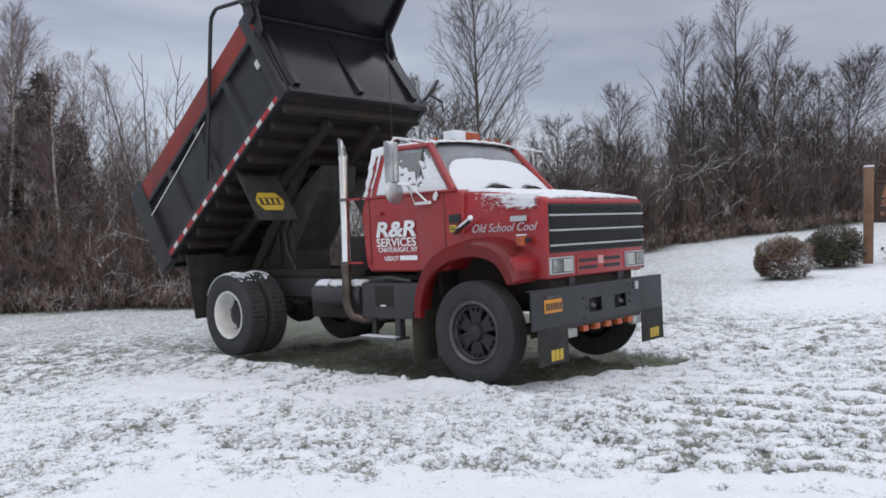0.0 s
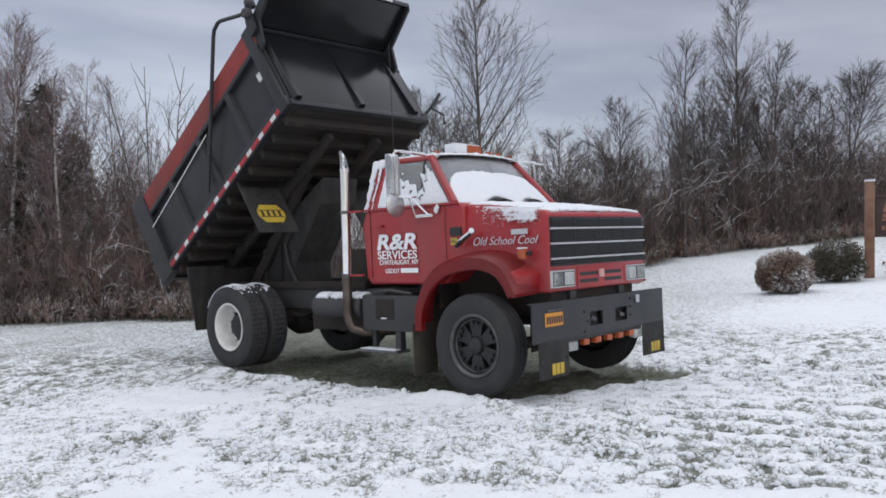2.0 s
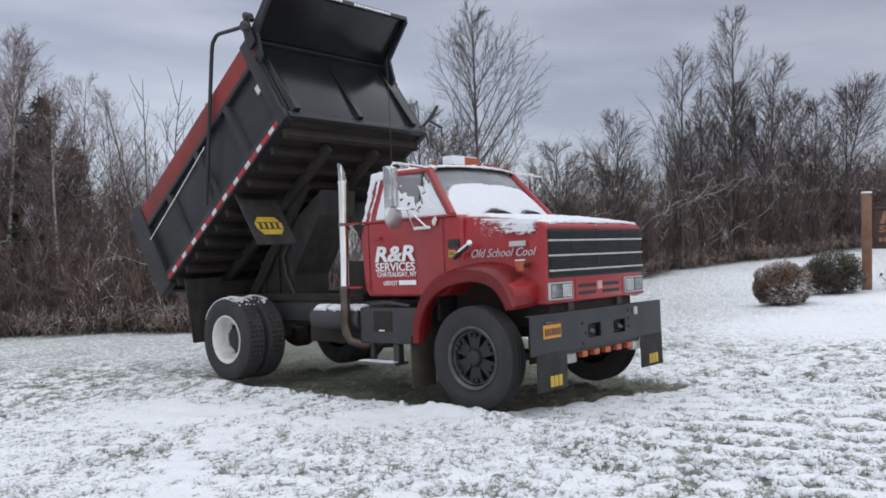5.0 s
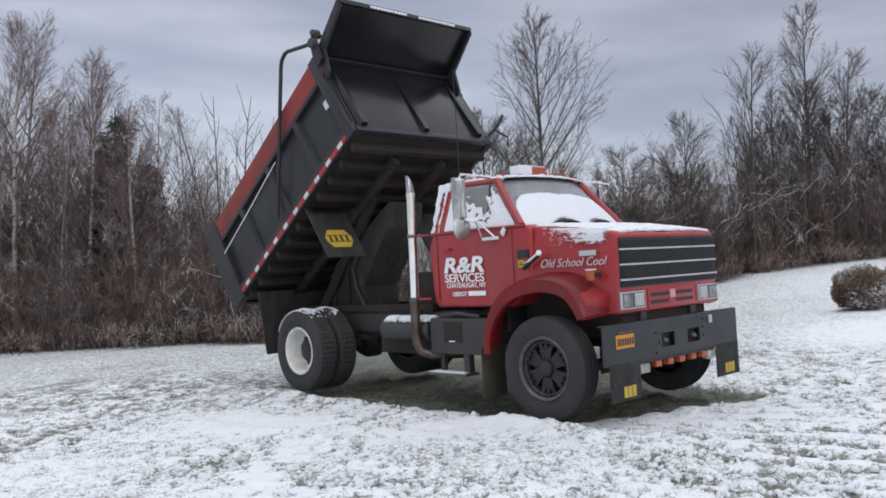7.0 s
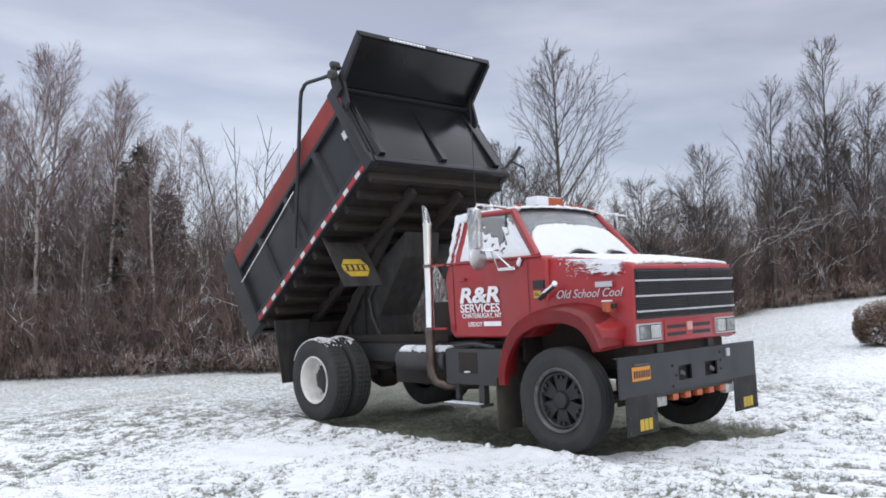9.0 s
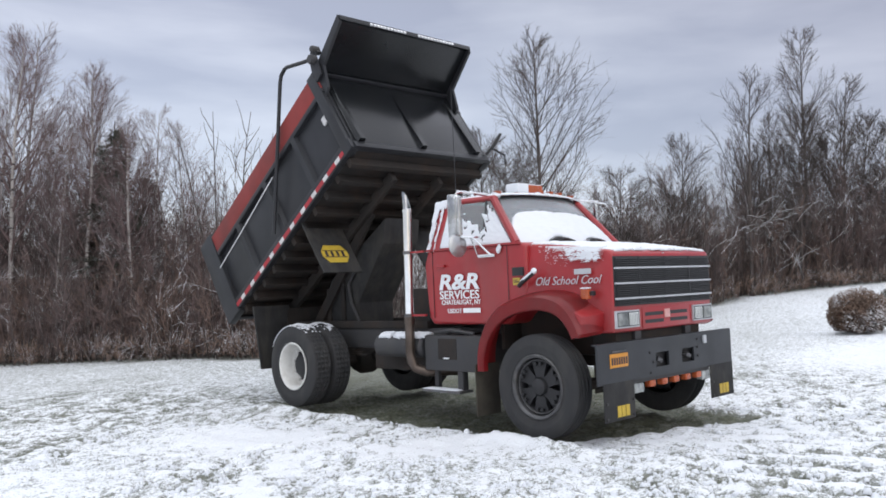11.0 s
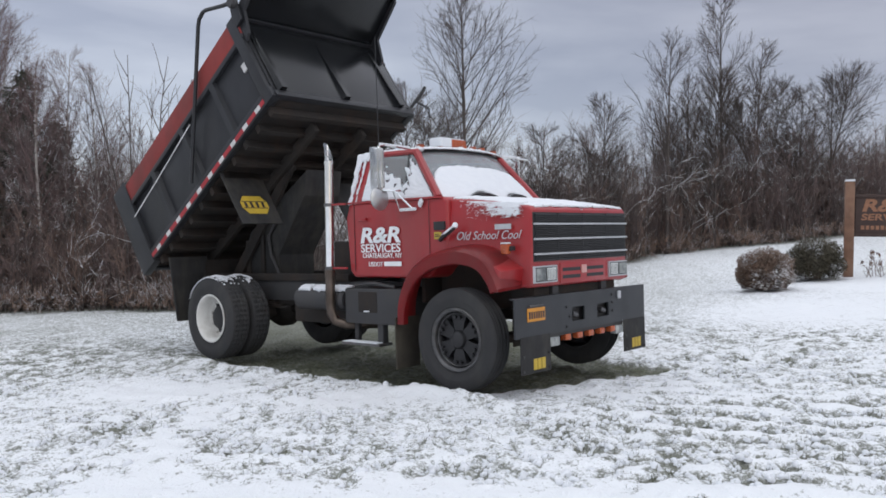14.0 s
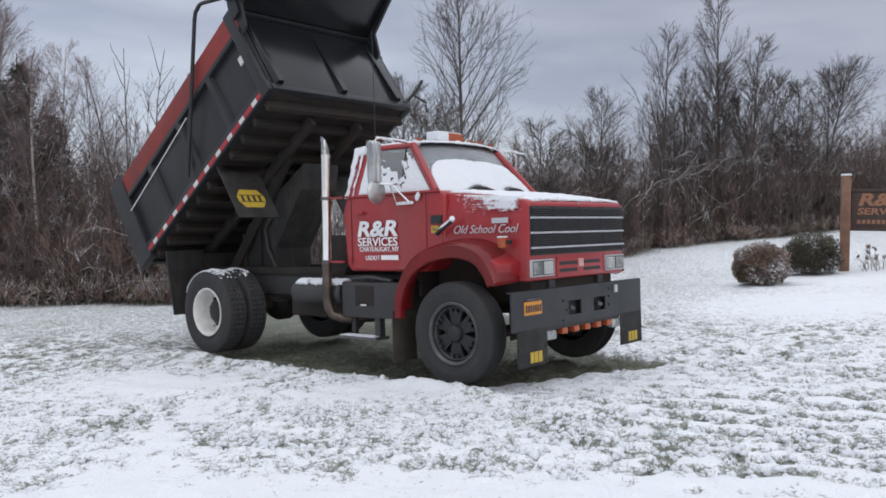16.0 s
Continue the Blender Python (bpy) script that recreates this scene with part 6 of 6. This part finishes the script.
def thicket_mesh(seed, stems, height, mat, tw=7, r=0.012, fine=3, sway=0.20):
    rn = random.Random(seed)
    S, L = Limbs(), Limbs()
    for _ in range(stems):
        a, d = rn.uniform(0, 6.283), rn.uniform(0, 0.9)
        h = height * rn.uniform(0.45, 1.05)
        st = wander(rn, (math.cos(a) * d, math.sin(a) * d, -0.05), (rn.gauss(0, sway), rn.gauss(0, sway), 1), h, 4, 0.05, 0.03)
        S.limb(st, r * rn.uniform(0.7, 1.7), 0.003, 3)
        for _ in range(tw):
            q, dd = on_path(st, rn.uniform(0.12, 0.97))
            t = wander(rn, q, spread(rn, dd, rn.uniform(0.30, 0.85)), h * rn.uniform(0.08, 0.24), 2, 0.12, 0.03)
            L.spike(t[0], t[2], 0.0072)
            for _ in range(fine):
                q2, d2 = on_path(t, rn.uniform(0.2, 0.98))
                L.spike(q2, q2 + spread(rn, d2, rn.uniform(0.4, 1.0)) * rn.uniform(0.1, 0.42), 0.0050)
    return S.mesh("stem", DARK_BARK), L.mesh("brushwood", mat)


def edge(x):
    """Where the wood begins, along the back of the lawn."""
    if x < -5:
        return 19.6 - 0.05 * (x + 5)
    if x < 2:
        return 19.6 + (x + 5) * 0.75
    return 24.9 + (x - 2) * 0.55 if x < 9 else 28.7 + 0.1 * (x - 9)


TALL = [thicket_mesh(200 + k, 16, 4.9, TWIG if k % 2 else BARK, 22, 0.011, 2, 0.10) for k in range(6)]
LOW = [thicket_mesh(300 + k, 26, 1.6, RUSSET if k % 2 else TWIG, 9, 0.007, 2) for k in range(4)]
FRINGE = [thicket_mesh(320 + k, 30, 1.2, DRY_GRASS, 5, 0.005, 2) for k in range(3)]
rnd = random.Random(77)
count = 0
for layer in range(7):
    x = -21.0 + rnd.random()
    while x < 22:
        y = edge(x) + 1.0 + 0.8 * layer + rnd.uniform(-0.5, 0.5)
        s = rnd.uniform(0.72, 1.02) * (1.0 + 0.02 * layer) * (0.90 if x < -8.5 else 0.74 if x < -5 else 0.92 if x < 0 else 1.0 if x < 6 else 0.88 if x < 13 else 0.84)
        plant("sapling_clump", TALL[rnd.randrange(6)], x, y, rnd.uniform(0, 360), s, "dense clump of bare brown saplings at the wood's edge", "saplings", "thicket at the wood's edge", wide=1.35)
        count += 1
        x += rnd.uniform(1.35, 2.1)
for layer in range(3):
    x = -21.0 + rnd.random()
    while x < 22:
        y = edge(x) + 0.25 + 0.6 * layer + rnd.uniform(-0.25, 0.25)
        plant("undergrowth", FRINGE[rnd.randrange(3)] if layer < 2 else LOW[rnd.randrange(4)], x, y, rnd.uniform(0, 360), rnd.uniform(0.35, 0.75), "low russet undergrowth with traces of snow", "undergrowth", "undergrowth along the lawn", wide=1.2)
        x += rnd.uniform(0.8, 1.4)
for layer in range(6):
    x = -21.0 + rnd.random()
    while x < -4.5:
        plant("undergrowth", LOW[rnd.randrange(4)], x, edge(x) + 0.9 + 0.60 * layer + rnd.uniform(-0.25, 0.25), rnd.uniform(0, 360), rnd.uniform(1.1, 1.6) + 0.16 * layer, "dense brown brush in front of the birches", "undergrowth", "brush below the birches", wide=1.1)
        x += rnd.uniform(0.9, 1.5)
for layer in range(3):
    x = 2.0 + rnd.random()
    while x < 23:
        plant("undergrowth", LOW[rnd.randrange(4)], x, edge(x) + 2.0 + 1.2 * layer + rnd.uniform(-0.4, 0.4), rnd.uniform(0, 360), rnd.uniform(1.7, 2.5), "dense brown brush between the trees", "undergrowth", "brush in the wood", wide=0.9)
        x += rnd.uniform(1.0, 1.6)
for layer in range(4):
    for k in range(9):
        x = -20 + 1.4 * k + rnd.uniform(-0.4, 0.4)
        plant("sapling_clump", TALL[rnd.randrange(6)], x, edge(x) + 3.0 + 1.2 * layer, rnd.uniform(0, 360), rnd.uniform(1.05, 1.28), "dense clump of bare brown saplings behind the birches", "saplings", "thicket at the wood's edge", wide=1.35)
# taller thin trees inside the wood
POLES = [tree_meshes(400 + k, 7.0, 0.05, 22, 8, 0.58, 0.06, 0.22, k % 2, 4, twig_r=0.0060, limb_len=0.22, trunk_mat=DARK_BARK) for k in range(4)]
for k in range(48):
    x = rnd.uniform(-19, 26)
    if -8.8 < x < -5:
        continue
    h = 0.86 if x < -5 else 0.70 if x < 6 else 0.80 if x < 13 else 0.66
    plant("young_tree", POLES[k % 4], x, edge(x) + rnd.uniform(2, 11), rnd.uniform(0, 360), h * rnd.uniform(0.8, 1.08), "thin bare young tree inside the wood", group="young trees in the wood")
# fallen and bent boughs that carry snow
BOUGHS = [(-10.5, 0.15, 20, 0.35, 2.2), (-9.6, 0.25, 35, 0.4, 1.7), (-11.6, 0.6, 10, 0.4, 1.2), (-7.0, 1.6, 190, 0.1, 1.2), (-8.4, 0.8, 30, 0.5, 1.4), (-7.6, 0.3, 20, 0.6, 1.3),
          (9.45, 1.75, 285, -0.9, 1.0), (9.6, 0.85, 10, 0.55, 1.5), (3.9, 2.0, 15, 0.3, 1.3), (5.0, 2.3, 20, 0.35, 1.4)]
rn = random.Random(41)
for k in range(18):
    BOUGHS.append((6.6 + 0.27 * k + rn.uniform(-0.3, 0.3), rn.uniform(1.0, 3.1), rn.choice((0, 10, 20, 345, 170, 190)), rn.uniform(0.15, 1.1), rn.uniform(0.8, 1.7)))
for k, (x, z, az, rise, ln) in enumerate(BOUGHS):
    rn = random.Random(900 + k)
    st = wander(rn, (0, 0, 0), (math.cos(radians(az)), math.sin(radians(az)) * 0.3, rise), ln, 8, 0.15, -0.02)
    b = thing("snowy_bough", pose(x, edge(x) + rn.uniform(0.2, 0.9), ground_at(x, edge(x)) + z), "bent bough carrying a line of snow in the thicket", "bough", "snowy boughs")
    L = Limbs()
    L.limb(st, 0.0070, 0.0035, 5)
    shared("limb", L.mesh("limb", SNOW_LIMB), b, Matrix())
    for _ in range(4):
        q, d = on_path(st, rn.uniform(0.15, 0.95))
        L = Limbs()
        L.limb(wander(rn, q, spread(rn, d, 0.6), ln * rn.uniform(0.2, 0.5), 5, 0.14, -0.02), 0.0040, 0.0022, 4)
        shared("twig", L.mesh("twig", SNOW_LIMB), b, Matrix())

# ---- sign, shrubs and dry flowers on the bank ----


def shrub(seed, rx, rz, mat, twig):
    rn = random.Random(seed)
    leaves, wood = Limbs(), Limbs()
    for _ in range(60):
        a, e = rn.uniform(0, 6.283), rn.uniform(0.15, 1.45)
        d = Vector((math.cos(a) * math.cos(e), math.sin(a) * math.cos(e), math.sin(e) * 0.9 + 0.1))
        wood.limb(wander(rn, (rn.gauss(0, 0.1), rn.gauss(0, 0.1), 0), d, rx * rn.uniform(0.7, 1.0), 4, 0.1, 0.02), 0.008, 0.003, 3)
    v, f, n = [], [], 0
    for i in range(13000):
        a, cz = rn.uniform(0, 6.283), rn.uniform(-0.75, 1)
        rr = (rn.uniform(0.72, 1.0) ** 0.5 if i < 9000 else rn.uniform(0.25, 0.85)) * (1 + 0.24 * noise.noise(Vector((math.cos(a) * 2.2 + seed, math.sin(a) * 2.2, cz * 2.2))) + 0.05 * rn.gauss(0, 1) * (rn.random() < 0.15))
        k = math.sqrt(max(0, 1 - cz * cz))
        c = Vector((rx * rr * k * math.cos(a), rx * rr * k * math.sin(a), rz * (0.74 + rr * cz * 0.95)))
        if c.z < 0.02:
            continue
        u = Vector((rn.gauss(0, 1), rn.gauss(0, 1), rn.gauss(0, 1))).normalized()
        w = u.orthogonal().normalized()
        ln = rn.uniform(0.014, 0.030) if i < 9000 else 0.045
        v += [c - u * ln, c + w * ln * 0.5, c + u * ln, c - w * ln * 0.5]
        f.append((n, n + 1, n + 2, n + 3))
        n += 4
    return wood.mesh("branchwork", twig), array_mesh("foliage", np.array([tuple(q) for q in v]), np.array(f), mat, False)


plant("clipped_shrub", shrub(5, 0.60, 0.53, BUSH_BROWN, TWIG), 7.02, 17.2, 0, 0.98, "rounded clipped shrub with dry brown leaves, snow-dusted", "shrub", "shrubs by the sign")
plant("clipped_shrub", shrub(6, 0.66, 0.56, BUSH_GREEN, TWIG), 8.72, 18.6, 60, 0.98, "rounded dark green shrub dusted with snow", "shrub", "shrubs by the sign")

SX, SY = 9.62, 18.85
SZ = ground_at(SX, SY)
sign = thing("wooden_sign", pose(SX, SY, SZ, 0, 0, -22), "brown wooden business sign between square posts in the snow", "sign")
for x in (0.0, 1.75):
    bm = boxes((x - 0.10, x + 0.10, -0.10, 0.10, -0.3, 2.17), bevel=0.012)
    post = part("post", bm, POST_WOOD, sign, "weathered brown square post")
    bm = boxes((x - 0.105, x + 0.105, -0.105, 0.105, 2.17, 2.215), bevel=0.02)
    part("post_snow", bm, SNOW, post)
board = part("board", boxes((0.12, 1.63, -0.04, 0.04, 0.98, 1.80), bevel=0.006), SIGN_BROWN, sign, "dark brown sign board")
for z0, z1 in ((1.80, 1.87), (0.92, 0.98)):
    part("frame_rail", boxes((0.10, 1.65, -0.06, 0.06, z0, z1), bevel=0.008), SIGN_BROWN, sign)
letters("R&R", 0.38, pose(0.26, -0.043, 1.50, 90, 0, 0), SIGN_LETTER, board, shear=0.2, bold=0.014, width=0.98, label="large orange slanted lettering")
letters("SERVICES", 0.20, pose(0.24, -0.043, 1.295, 90, 0, 0), SIGN_LETTER, board, shear=0.1, bold=0.006, width=1.15, label="orange lettering")
bm = boxes(*[(0.24 + 0.10 * k, 0.31 + 0.10 * k, -0.044, -0.04, 1.08, 1.17) for k in range(12)])
part("number_bars", bm, SIGN_LETTER, board, "row of plain orange bars")

rn = random.Random(61)
for k in range(18):
    L = Limbs()
    h = rn.uniform(0.22, 0.62)
    st = wander(rn, (0, 0, -0.02), (rn.gauss(0, 0.25), rn.gauss(0, 0.25), 1), h, 5, 0.08, 0)
    L.limb(st, 0.007, 0.004, 4)
    for _ in range(6):
        q, d = on_path(st, rn.uniform(0.1, 0.9))
        L.limb(wander(rn, q, spread(rn, d, 0.7), 0.15, 3, 0.15, -0.1), 0.006, 0.003, 3)
    for _ in range(10):
        q = st[-1] + Vector((rn.gauss(0, 0.02), rn.gauss(0, 0.02), rn.gauss(0, 0.02)))
        L.limb([q, q + Vector((rn.gauss(0, 0.02), rn.gauss(0, 0.02), 0.05))], 0.012, 0.006, 3)
    x, y = SX + 0.22 + 0.075 * k + rn.uniform(-0.1, 0.1), SY - 0.45 + rn.uniform(-0.3, 0.3)
    fl = tagged(new("dry_flower", L.mesh("dry_flower", BUSH_BROWN)), "withered brown flower stalk standing in the snow", "dry flower", "dry flowers below the sign")
    fl.matrix_world = pose(x, y, ground_at(x, y))
